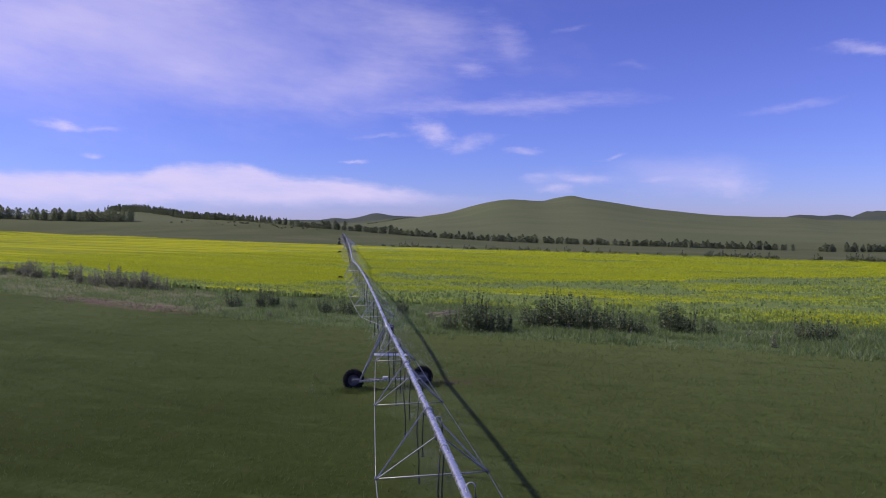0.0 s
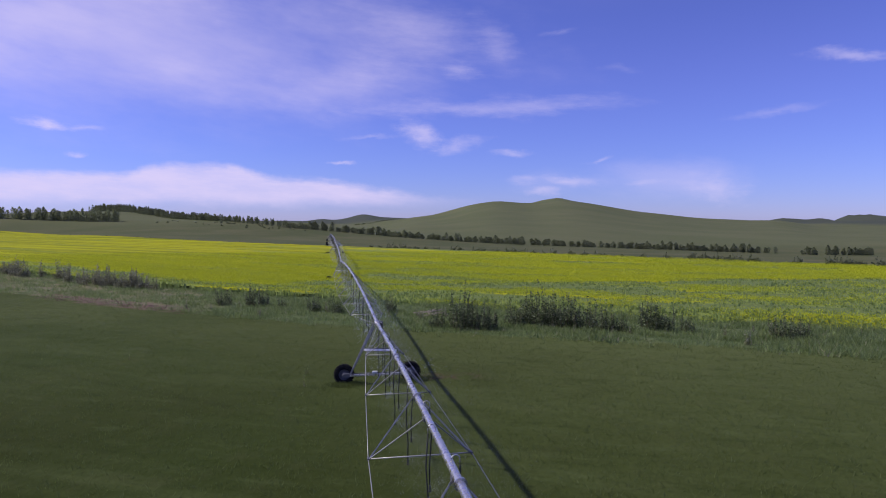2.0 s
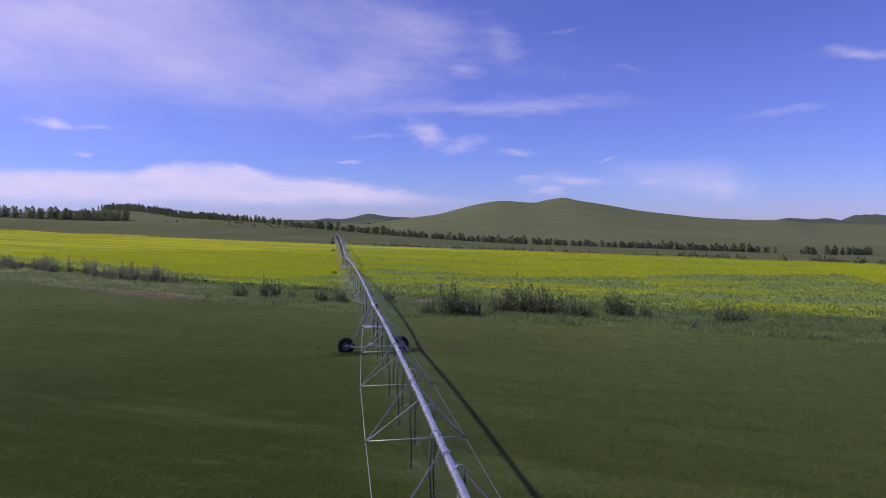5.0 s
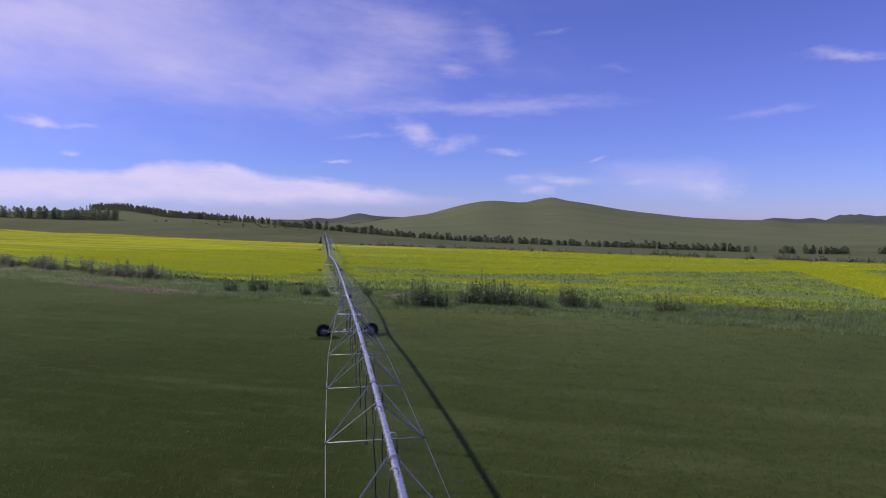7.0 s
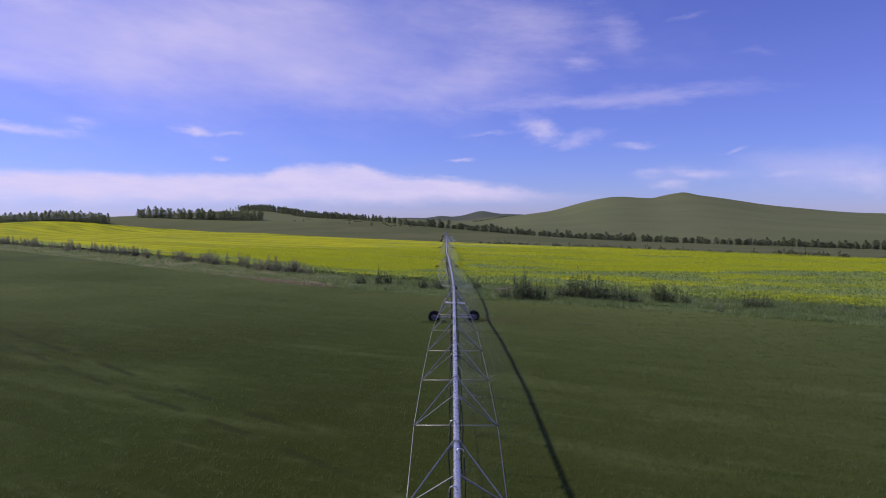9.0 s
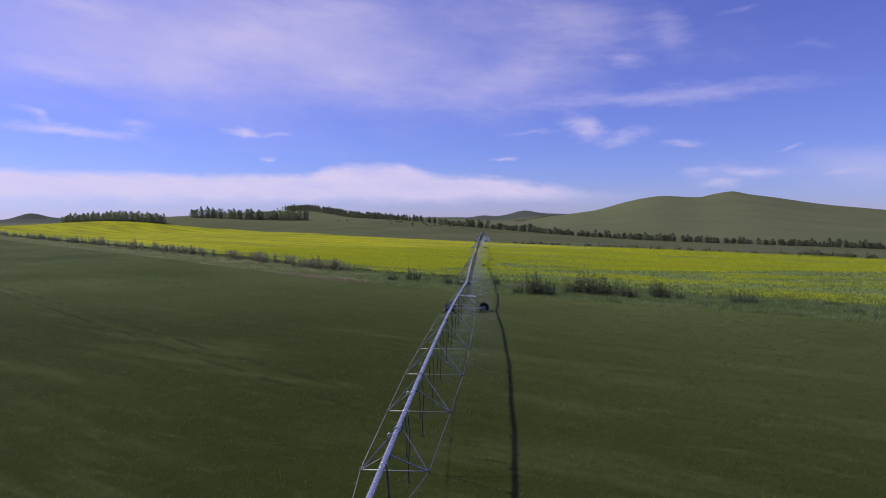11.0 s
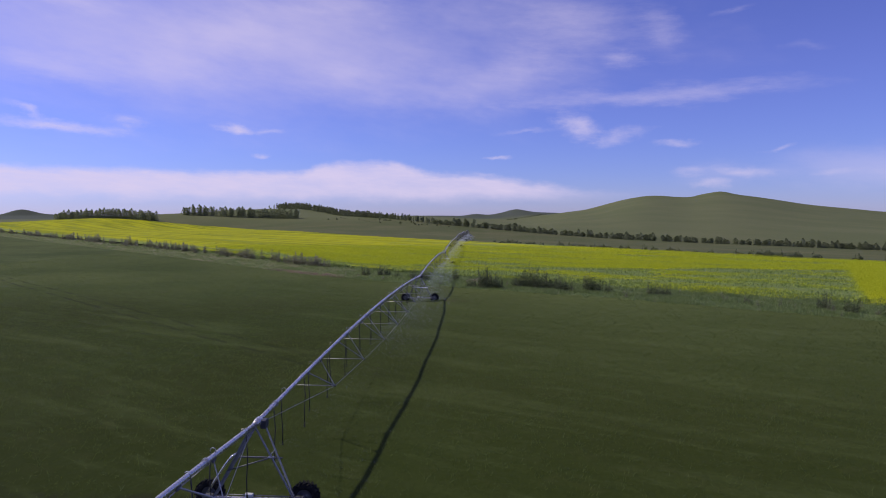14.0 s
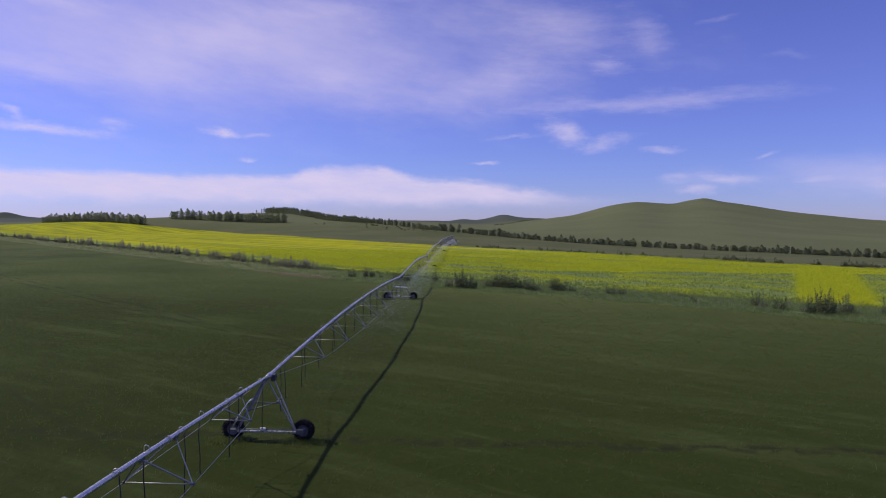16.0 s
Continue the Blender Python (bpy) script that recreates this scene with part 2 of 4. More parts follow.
rape_canopy, n, b = surface("rape canopy", 0.95, 0.0, 0.05)
p = place(n)
k = n.add("ShaderNodeAttribute")
k.attribute_name = "bloom"
speck = n.noise(p, 2.2, 4.0, 0.7, (1.0, 1.0, 0.3))
drill = n.noise(p, 0.5, 4.0, 0.6, (0.12, 1.0, 1.0), 0.66)
mass = n.math("ADD", k.outputs["Fac"], n.math("ADD", n.math("MULTIPLY_ADD", speck, 0.7, -0.35), n.math("MULTIPLY_ADD", drill, 0.9, -0.5)))
lanes = n.noise(p, 0.22, 5.0, 0.62, (0.03, 1.0, 1.0), 0.66)
gold = n.mix(n.ramp(lanes, 0.36, 0.62), (0.2, 0.225, 0.014), (0.45, 0.435, 0.014))
gold = n.mix(n.math("MULTIPLY", n.ramp(n.noise(p, 0.9, 5.0, 0.7), 0.35, 0.7), 0.35), gold, (0.28, 0.3, 0.011))
herb = n.mix(n.ramp(k.outputs["Fac"], 0.03, 0.22), (0.14, 0.18, 0.06), (0.24, 0.29, 0.06))
herb = n.mix(n.math("MULTIPLY", speck, 0.6), herb, (0.2, 0.25, 0.07))
n.link(n.mix(n.ramp(mass, 0.3, 0.75), herb, gold), b.inputs["Base Color"])
bump(n, b, n.math("ADD", speck, n.noise(p, 6.0, 3.0)), 0.5, 0.12)

clod, n, b = surface("bare clods", 0.95, 0.0, 0.1)
n.link(n.mix(n.noise(place(n), 2.5, 5.0), (0.17, 0.105, 0.085), (0.3, 0.2, 0.165)), b.inputs["Base Color"])

bark, n, b = surface("bark", 0.9)
n.link(n.mix(n.noise(place(n), 4.0, 5.0), (0.12, 0.1, 0.08), (0.3, 0.28, 0.25)), b.inputs["Base Color"])
dead_wood, n, b = surface("dead branches", 0.9)
n.link(n.mix(n.noise(place(n), 7.0, 5.0), (0.3, 0.24, 0.17), (0.5, 0.43, 0.34)), b.inputs["Base Color"])
stem_wood, n, b = surface("shrub stems", 0.9)
n.link(n.mix(n.noise(place(n), 9.0, 4.0), (0.1, 0.09, 0.05), (0.2, 0.18, 0.11)), b.inputs["Base Color"])


# ---- the lie of the land ----
def crop_edge(x):
    """The far edge of the cereal field."""
    return 20 - 0.635 * x + 0.215 * (np.sqrt((x + 2) ** 2 + 144) - 12) - 1.2 * np.log1p(np.exp(np.clip((x - 30) / 4.0, -50, 50)))


def rape_near(x):
    return crop_edge(x) + 13.5 + 7.5 / (1 + np.exp(np.clip((x - 14) / 6.0, -50, 50))) + 0.12 * np.maximum(x - 30, 0)


def rape_far(x):
    a = 180 - 0.95 * x + np.where(x < 0, 0.0015 * x * x, 0) - 0.1 * np.maximum(x - 40, 0)
    c = 385 - 0.25 * x
    return np.minimum(a, c) - 15 * np.log1p(np.exp(-np.abs(a - c) / 15))


LEFT_HILLS = ((-140, 960, 130, -14.0), (-345, 450, 80, 2.8), (-270, 450, 70, -4.0), (-180, 420, 70, -3.1), (-300, 530, 70, 6.8), (-230, 540, 70, 0.2), (-165, 540, 70, -2.0), (-100, 530, 80, 8.2), (-20, 470, 90, 4.6), (70, 460, 90, -1.5), (-330, 960, 230, 33.3), (-200, 720, 130, 6.3), (-80, 780, 150, -3.9), (30, 900, 200, 4.8), (-430, 700, 150, -2.5), (-540, 980, 200, -14.8), (-430, 520, 90, 0.4), (240, 430, 100, -0.5), (400, 390, 120, -5.4))
MAIN_HILL = ((300, 80, 25.0), (410, 80, 20.6), (520, 80, 49.4), (630, 80, 59.7), (740, 80, 42.9), (850, 80, 60.8), (960, 80, 53.5), (1070, 80, 44.9), (1180, 80, 33.4), (1290, 80, 29.5), (1400, 80, 22.5), (1510, 80, 17.0), (1620, 80, 17.5), (1730, 80, 10.8), (1840, 80, 18.3), (861, 32, 11.7))
FAR_HILLS = ((-250, 4100, 90, 500, 2.0), (-80, 4300, 60, 500, 24.1), (60, 4200, 60, 500, 22.1), (182, 4100, 64, 500, 52.5), (300, 4000, 66, 500, 24), (430, 4000, 80, 500, 29.6),
             (2560, 2330, 330, 330, 30), (1882, 2651, 60, 60, 10.6), (2272, 2861, 55, 55, 26.3), (2343, 2805, 55, 55, 17.2), (2454, 2776, 50, 50, 24.7), (2673, 2849, 46, 46, 39.0), (2748, 2778, 54, 54, 44.5), (2836, 2690, 50, 50, 33.3), (2893, 2630, 55, 55, 18.4), (2817, 2339, 70, 70, 19.4), (2805, 2197, 70, 70, 2.2), (-2655, 3286, 56, 62, 36), (-2560, 3390, 90, 90, 9), (-2100, 2500, 240, 400, 5))


def land(x, y):
    x, y = np.asarray(x, float), np.asarray(y, float)
    s = np.maximum((y - rape_far(x)) / 1.43, 0)
    z = -17 * (1 - np.exp(-s / 350)) / (1 + np.exp(np.clip(-(x + 150) / 60.0, -50, 50)))
    for cx, cy, r, h in LEFT_HILLS:
        z = z + h * np.exp(-((x - cx) ** 2 + (y - cy) ** 2) / (2 * r * r))
    k = np.clip((y - 440) / 1860, 0, 1)
    rise = np.where(y < 2300, k * k * (3 - 2 * k) * 0.6 + k * 0.4, np.exp(-((y - 2300) / 700) ** 2 / 2))
    # its spurs draw together towards the fields
    xs = np.where(y < 2300, 7 + (x - 7) * 2380 / np.maximum(y + 80, 300), x)
    for cx, r, h in MAIN_HILL:
        z = z + h * np.exp(-((xs - cx) / r) ** 2 / 2) * (rise if r > 50 else rise ** 6)
    for cx, cy, rx, ry, h in FAR_HILLS:
        z = z + h * np.exp(-((x - cx) / rx) ** 2 / 2 - ((y - cy) / ry) ** 2 / 2)
    # a shallow dip under the machine in the rape
    z = z - 0.85 * np.exp(-((x / 40) ** 2 + ((y - 76) / 24) ** 2) / 2)
    # the crop stands uneven beside the machine
    uneven = 0.02 * np.sin(0.8 * y) + 0.018 * np.sin(1.7 * y + 1 + x) + 0.035 * np.sin(0.37 * y + 2) + 0.16 * np.exp(-(y / 6) ** 2)
    return z + uneven * np.exp(-((x - 4.4) / 1.7) ** 2 / 2) * (y < 60) * (y > -112)


def steps(*spans):
    """Grid lines: (from, to, step) one after another."""
    v = []
    for a, c, d in spans:
        v += list(np.arange(a, c - d * 0.01, d))
    return np.array(v + [spans[-1][1]])


def attribute(mesh, name, values):
    mesh.attributes.new(name, "FLOAT", "POINT").data.foreach_set("value", np.asarray(values, np.float32))


gx = steps((-4600, -2850, 85), (-2850, -2450, 20), (-2450, -1200, 85), (-1200, -500, 25), (-500, -160, 10), (-160, 0, 4), (0, 9, 1), (9, 13, 2), (13, 160, 3.5), (160, 520, 10), (520, 1600, 20), (1600, 2200, 60), (2200, 2980, 30), (2980, 4600, 90))
gy = steps((-900, -140, 40), (-140, -112, 4), (-112, 60, 1), (60, 240, 4), (240, 620, 8), (620, 1100, 16), (1100, 2600, 40), (2600, 2950, 35), (2950, 3100, 60), (3100, 3460, 20), (3460, 4950, 60))
X, Y = np.meshgrid(gx, gy)
Z = land(X, Y)
nx, ny = len(gx), len(gy)
i = np.arange(nx * ny).reshape(ny, nx)
quads = np.stack([i[:-1, :-1], i[:-1, 1:], i[1:, 1:], i[1:, :-1]], -1).reshape(-1, 4)
mesh = bpy.data.meshes.new("ground")
mesh.from_pydata(np.stack([X, Y, Z], -1).reshape(-1, 3).tolist(), [], quads.tolist())
mesh.polygons.foreach_set("use_smooth", np.ones(len(quads), bool))
attribute(mesh, "past_crop", (Y - crop_edge(X)).ravel())
attribute(mesh, "past_rape", (Y - rape_near(X)).ravel())
attribute(mesh, "past_bloom", (Y - rape_far(X)).ravel())
ground = tagged(new("ground", mesh), "green farmland and grassy hills reaching the horizon", "ground", kind="structure")

soil, n, b = surface("farmland", 0.95, 0.0, 0.06)
p = place(n)
sep = n.add("ShaderNodeSeparateXYZ")
n.link(p, sep.inputs[0])
px, py = sep.outputs[0], sep.outputs[1]


def zone(name):
    k = n.add("ShaderNodeAttribute")
    k.attribute_name = name
    return k.outputs["Fac"]


big = n.noise(p, 0.035, 4.0, 0.55)
streak = n.noise(p, 0.2, 5.0, 0.6, (0.16, 1.0, 1.0), 0.45)
fine = n.noise(p, 3.0, 5.0, 0.7)
mid = n.noise(p, 0.5, 5.0, 0.6)
# the light's fall is put into the crop colour: paler right and far
crop_shading = n.math("ADD", n.math("MULTIPLY", n.math("MULTIPLY", n.ramp(n.math("ADD", px, n.math("MULTIPLY", big, 30.0)), 0, 48), n.ramp(py, -62, -8, 0.2, 1.0)), 0.52), n.math("MULTIPLY", n.ramp(n.math("ADD", py, n.math("MULTIPLY", big, 30.0)), -4, 40), 0.6))
crop = n.mix(crop_shading, (0.033, 0.043, 0.0065), (0.136, 0.164, 0.05))
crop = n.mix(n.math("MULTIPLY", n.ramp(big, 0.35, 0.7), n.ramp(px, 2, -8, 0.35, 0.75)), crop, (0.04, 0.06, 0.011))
crop = n.mix(n.math("MULTIPLY", n.ramp(streak, 0.48, 0.72), 0.48), crop, (0.105, 0.13, 0.04))
wisp = n.noise(p, 0.9, 5.0, 0.65, (0.22, 1.0, 1.0), 0.45)
crop = n.mix(n.math("MULTIPLY", n.ramp(wisp, 0.52, 0.75), 0.4), crop, (0.11, 0.14, 0.045))
crop = n.mix(n.math("MULTIPLY", n.ramp(wisp, 0.47, 0.3), 0.4), crop, (0.026, 0.04, 0.006))
crop = n.mix(n.math("MULTIPLY", n.ramp(mid, 0.5, 0.8), 0.24), crop, (0.1, 0.1, 0.038))
crop = n.mix(n.math("MULTIPLY", n.ramp(fine, 0.4, 0.75), 0.4), crop, (0.024, 0.036, 0.005))
# and a painted darkening of the crop towards the near end
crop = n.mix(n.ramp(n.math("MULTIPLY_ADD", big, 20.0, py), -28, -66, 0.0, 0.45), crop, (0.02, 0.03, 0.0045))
TRAM = (-71.3, -42.0, -39.2, -10.5)
# wheel ruts of the towers, and tramlines of older passes
RUT_X = {-62.3: (-40, -36, 75, 60), 0.0: (1.2, 2.2, 8.5, 4)}
RUT_SOIL = {-62.3: (0.026, 0.03, 0.011), 0.0: (0.1, 0.07, 0.042)}
for rut in (-62.3, 0.0):
    off = n.math("ABSOLUTE", n.math("ADD", n.math("SUBTRACT", py, rut), n.math("MULTIPLY_ADD", n.noise(p, 0.15, 2.0), 1.6, -0.8)))
    f = n.math("MULTIPLY", n.ramp(off, 1.0, 0.2), n.ramp(n.noise(p, 0.9, 4.0, 0.65), 0.4, 0.62))
    f = n.math("MULTIPLY", f, n.math("MULTIPLY", n.ramp(px, *RUT_X[rut][:2]), n.ramp(px, *RUT_X[rut][2:])))
    crop = n.mix(n.math("MULTIPLY", f, 0.95), crop, RUT_SOIL[rut])
slant = n.math("MULTIPLY_ADD", px, 0.79, py)
for row in TRAM:
    off = n.math("ABSOLUTE", n.math("ADD", n.math("SUBTRACT", slant, row), n.math("MULTIPLY_ADD", n.noise(p, 0.12, 2.0), 1.6, -0.8)))
    f = n.math("MULTIPLY", n.ramp(off, 0.5, 0.15), n.math("MULTIPLY", n.ramp(n.noise(p, 0.22, 3.0), 0.38, 0.55), n.ramp(px, -2, -7)))
    crop = n.mix(n.math("MULTIPLY", f, 0.8 if row < -20 else 0.2), crop, (0.026, 0.034, 0.008))
grass = n.mix(n.ramp(mid, 0.3, 0.7), (0.08, 0.115, 0.04), (0.15, 0.18, 0.075))
grass = n.mix(n.math("MULTIPLY", n.ramp(fine, 0.4, 0.7), 0.5), grass, (0.065, 0.09, 0.022))
grass = n.mix(n.math("MULTIPLY", n.ramp(px, -8, -26), n.ramp(n.noise(p, 0.3, 4.0), 0.35, 0.6)), grass, (0.22, 0.19, 0.11))
bare = n.math("MULTIPLY", n.ramp(n.math("ABSOLUTE", n.math("ADD", zone("past_crop"), -0.9)), 3.6, 1.8), n.math("MULTIPLY", n.ramp(px, -43, -35), n.ramp(px, -17, -24)))
bare = n.math("MULTIPLY", bare, n.ramp(mid, 0.4, 0.55))
grass = n.mix(n.math("MULTIPLY", bare, 0.9), grass, (0.17, 0.115, 0.09))
under = n.mix(n.ramp(mid, 0.3, 0.7), (0.07, 0.1, 0.03), (0.12, 0.16, 0.05))
meadow = n.mix(n.ramp(n.noise(p, 0.02, 6.0, 0.6), 0.35, 0.7), (0.095, 0.108, 0.043), (0.135, 0.133, 0.06))
steppe = n.mix(n.ramp(n.noise(p, 0.006, 7.0, 0.6), 0.35, 0.7), (0.124, 0.138, 0.06), (0.15, 0.156, 0.072))
steppe = n.mix(n.math("MULTIPLY", n.ramp(n.noise(p, 0.03, 5.0, 0.65), 0.5, 0.8), 0.2), steppe, (0.09, 0.1, 0.042))
wav = n.math("MULTIPLY_ADD", n.noise(p, 0.4, 4.0), 4.4, -2.2)
crop = n.mix(1.0, crop, (0.98, 0.97, 1.02), "MULTIPLY")
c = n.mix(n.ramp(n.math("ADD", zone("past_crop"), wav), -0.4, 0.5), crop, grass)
c = n.mix(bare, c, (0.17, 0.122, 0.082))
c = n.mix(n.ramp(n.math("ADD", zone("past_rape"), wav), -0.8, 0.8), c, under)
c = n.mix(n.ramp(n.math("ADD", zone("past_bloom"), wav), -1.0, 1.0), c, meadow)
c = n.mix(n.ramp(py, 430, 560), c, steppe)
# distance haze painted into the farthest hills as a dark bluish tone
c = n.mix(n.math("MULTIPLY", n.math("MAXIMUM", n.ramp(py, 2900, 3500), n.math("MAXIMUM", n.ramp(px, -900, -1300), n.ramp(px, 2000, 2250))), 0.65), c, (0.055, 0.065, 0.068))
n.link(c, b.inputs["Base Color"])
bump(n, b, n.math("ADD", n.noise(p, 1.2, 6.0, 0.7), n.math("MULTIPLY", mid, 2.0)), 0.6, 0.12)
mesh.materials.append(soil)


# ---- builders ----
class Shape:
    """Gathers tubes, boxes and faces into one mesh."""

    def __init__(self):
        self.v, self.f = [], []

    def face(self, pts):
        k = len(self.v)
        self.v += [tuple(q) for q in pts]
        self.f.append(tuple(range(k, k + len(pts))))
        return self

    def tube(self, pts, radii, sides=8, cap=True):
        pts = [Vector(q) for q in pts]
        radii = [radii] * len(pts) if isinstance(radii, (int, float)) else radii
        k = len(self.v)
        for j, q in enumerate(pts):
            d = (pts[min(j + 1, len(pts) - 1)] - pts[max(j - 1, 0)]).normalized()
            a = d.cross(Vector((0, 0, 1)) if abs(d.z) < 0.9 else Vector((1, 0, 0))).normalized()
            c = d.cross(a)
            for s in range(sides):
                t = 2 * math.pi * s / sides
                self.v.append(tuple(q + (a * math.cos(t) + c * math.sin(t)) * radii[j]))
        for j in range(len(pts) - 1):
            for s in range(sides):
                u = (s + 1) % sides
                self.f.append((k + j * sides + s, k + j * sides + u, k + (j + 1) * sides + u, k + (j + 1) * sides + s))
        if cap:
            self.f.append(tuple(k + s for s in reversed(range(sides))))
            self.f.append(tuple(k + (len(pts) - 1) * sides + s for s in range(sides)))
        return self

    def box(self, centre, size, m=None, chamfer=0.0):
        cx, cy, cz = centre
        sx, sy, sz = (q / 2 for q in size)
        e = chamfer
        k = len(self.v)
        rings = [(-sz, -e), (-sz + e, 0), (sz - e, 0), (sz, -e)] if e else [(-sz, 0), (sz, 0)]
        pts = []
        for z, r in rings:
            pts += [(-sx - r * -1 if r else -sx, -sy - r * -1 if r else -sy, z), (sx + r, -sy - r, z), (sx + r, sy + r, z), (-sx - r, sy + r, z)]
            if r:
                pts[-4] = (-sx - r, -sy - r, z)
        for q in pts:
            q = Vector(q)
            q = m @ q if m else q
            self.v.append((cx + q[0], cy + q[1], cz + q[2]))
        for j in range(len(rings) - 1):
            for s in range(4):
                u = (s + 1) % 4
                self.f.append((k + j * 4 + s, k + j * 4 + u, k + j * 4 + 4 + u, k + j * 4 + 4 + s))
        self.f.append((k + 3, k + 2, k + 1, k))
        t = k + 4 * (len(rings) - 1)
        self.f.append((t, t + 1, t + 2, t + 3))
        return self

    def bar(self, a, c, across, wide, thin):
        """A flat bar from a to c, its width along across."""
        d = (c - a).normalized()
        u = (across - d * across.dot(d)).normalized()
        n = d.cross(u) * thin
        u = u * wide
        k = len(self.v)
        for q in (a, c):
            self.v += [tuple(q - n), tuple(q + u - n), tuple(q + u + n), tuple(q + n)]
        self.f += [(k + 3, k + 2, k + 1, k), (k + 4, k + 5, k + 6, k + 7)] + [(k + s, k + (s + 1) % 4, k + 4 + (s + 1) % 4, k + 4 + s) for s in range(4)]
        return self

    def mesh(self, name, material, smooth=True):
        m = bpy.data.meshes.new(name)
        m.from_pydata(self.v, [], self.f)
        m.polygons.foreach_set("use_smooth", [smooth] * len(self.f))
        m.materials.append(material)
        return m


def part(name, mesh, parent, label=""):
    ob = new(name, mesh)
    ob.parent = parent
    return tagged(ob, label)


def stuff(name, verts, faces, material, label, category):
    m = bpy.data.meshes.new(name)
    k = faces.shape[1]
    m.vertices.add(len(verts))
    m.vertices.foreach_set("co", np.asarray(verts, np.float32).ravel())
    m.loops.add(faces.size)
    m.loops.foreach_set("vertex_index", faces.ravel().astype(np.int32))
    m.polygons.add(len(faces))
    m.polygons.foreach_set("loop_start", np.arange(0, faces.size, k, dtype=np.int32))
    m.update(calc_edges=True)
    m.materials.append(material)
    return tagged(new(name, m), label, category, kind="stuff")


# ---- the irrigation machine ----
SPAN, LOW, RISE = 62.2, 3.6, 0.8
CORNERS = [8.6 + 6.88 * k for k in range(8)]


def arch(u):
    v = u / SPAN
    return LOW + RISE * 4 * v * (1 - v)


def build_span():
    """One span from its tower at the origin towards +y."""
    root = new("irrigation_span")
    ys = np.linspace(0.0, SPAN, 41)
    part("pipe", Shape().tube([(0, y, arch(y)) for y in ys], 0.1, 14).mesh("pipe", galvanised), root)
    for k in range(9):
        y = 2.2 + 6.9 * k + 3.45 - 3.3
        slope = (arch(y + 0.1) - arch(y - 0.1)) / 0.2
        part("flange", Shape().tube([(0, y - 0.03, arch(y) - 0.03 * slope), (0, y + 0.03, arch(y) + 0.03 * slope)], 0.155, 14).mesh("flange", galvanised, False), root)
    half = [1.2, 1.45, 1.66, 1.7, 1.68, 1.62, 1.35, 1.0]
    deep = [1.15, 1.48, 1.68, 1.76, 1.74, 1.63, 1.42, 1.0]
    left = [Vector((-h, y, arch(y) - d)) for h, d, y in zip(half, deep, CORNERS)]
    right = [Vector((-q.x, q.y, q.z)) for q in left]
    for a, c in zip(left, right):
        part("cross_bar", Shape().tube([a, c], 0.022, 6).mesh("cross_bar", rod_steel), root)
    for side in (left, right):
        sign = -1 if side is left else 1
        chain = [Vector((sign * 0.1, 0.5, arch(0.5) - 0.12))] + side + [Vector((sign * 0.1, SPAN - 0.9, arch(SPAN - 0.9) - 0.12))]
        for a, c in zip(chain[:-1], chain[1:]):
            part("truss_rod", Shape().tube([a, c], 0.014, 6).mesh("truss_rod", rod_steel), root)
        for q in side:
            part("clevis", Shape().box(q, (0.07, 0.16, 0.1), None, 0.015).mesh("clevis", dark_steel, False), root)
            for dy in (-1.25, 1.25):
                top = Vector((sign * 0.08, q.y + dy, arch(q.y + dy) - 0.07))
                # angle bars: the near one of each pair turns its broad flange outwards
                d = (top - q).normalized()
                out_ = Vector((0, 1, 0)).cross(d)
                out_ = -out_ if out_.z < 0 else out_
                wide, edge = ((0.05, 0.04) if dy < 0 else (0.012, 0.042))
                angle = Shape().bar(q, top, d.cross(out_), wide, 0.003).bar(q, top, -out_, edge, 0.003)
                part("strut", angle.mesh("strut", strut_steel, False), root)
                part("gusset", Shape().box(top, (0.05, 0.3, 0.16), None, 0.01).mesh("gusset", dark_steel, False), root)
    return root


def build_dropper(side):
    """A gooseneck on the pipe with its hose and sprinkler, from the pipe's middle at the origin."""
    neck = [(0, 0, 0.09), (0, 0, 0.15)] + [(side * 0.1 * (1 - math.cos(t)), 0, 0.15 + 0.09 * math.sin(t)) for t in (0.5, 1.0, 1.57, 2.1, 2.7, 3.14)] + [(side * 0.2, 0, 0.0)]
    hose = [(side * 0.2, 0, 0.0), (side * 0.25, 0.01, -0.9), (side * 0.19, 0.0, -1.8), (side * 0.2, -0.01, -2.35)]
    head = [(side * 0.2, -0.01, -2.35), (side * 0.2, -0.01, -2.42), (side * 0.2, -0.01, -2.44), (side * 0.2, -0.01, -2.52), (side * 0.2, -0.01, -2.54)]
    return (Shape().tube(neck, 0.016, 6).mesh("gooseneck", galvanised), Shape().tube(hose, 0.022, 6).mesh("drop_hose", hose_black),
            Shape().tube(head, [0.02, 0.035, 0.035, 0.02, 0.06], 8).mesh("sprinkler", hose_black))


span = build_span()
tagged(span, "galvanised steel irrigation pipe span with truss rods and hanging hoses", "irrigation pipe", "spans of the irrigation machine")
droppers = {s: build_dropper(s) for s in (-1, 1)}
SPRINKLERS = []
for k in range(27):
    y = 1.6 + 2.27 * k
    side = -1 if k % 2 else 1
    neck, hose, head = droppers[side]
    g = part("gooseneck", neck, span)
    g.location = (0, y, arch(y))
    h = part("drop_hose", hose, g, "black rubber drop hose")
    part("sprinkler", head, g)
    SPRINKLERS.append((side * 0.2, y, arch(y) - 2.5))


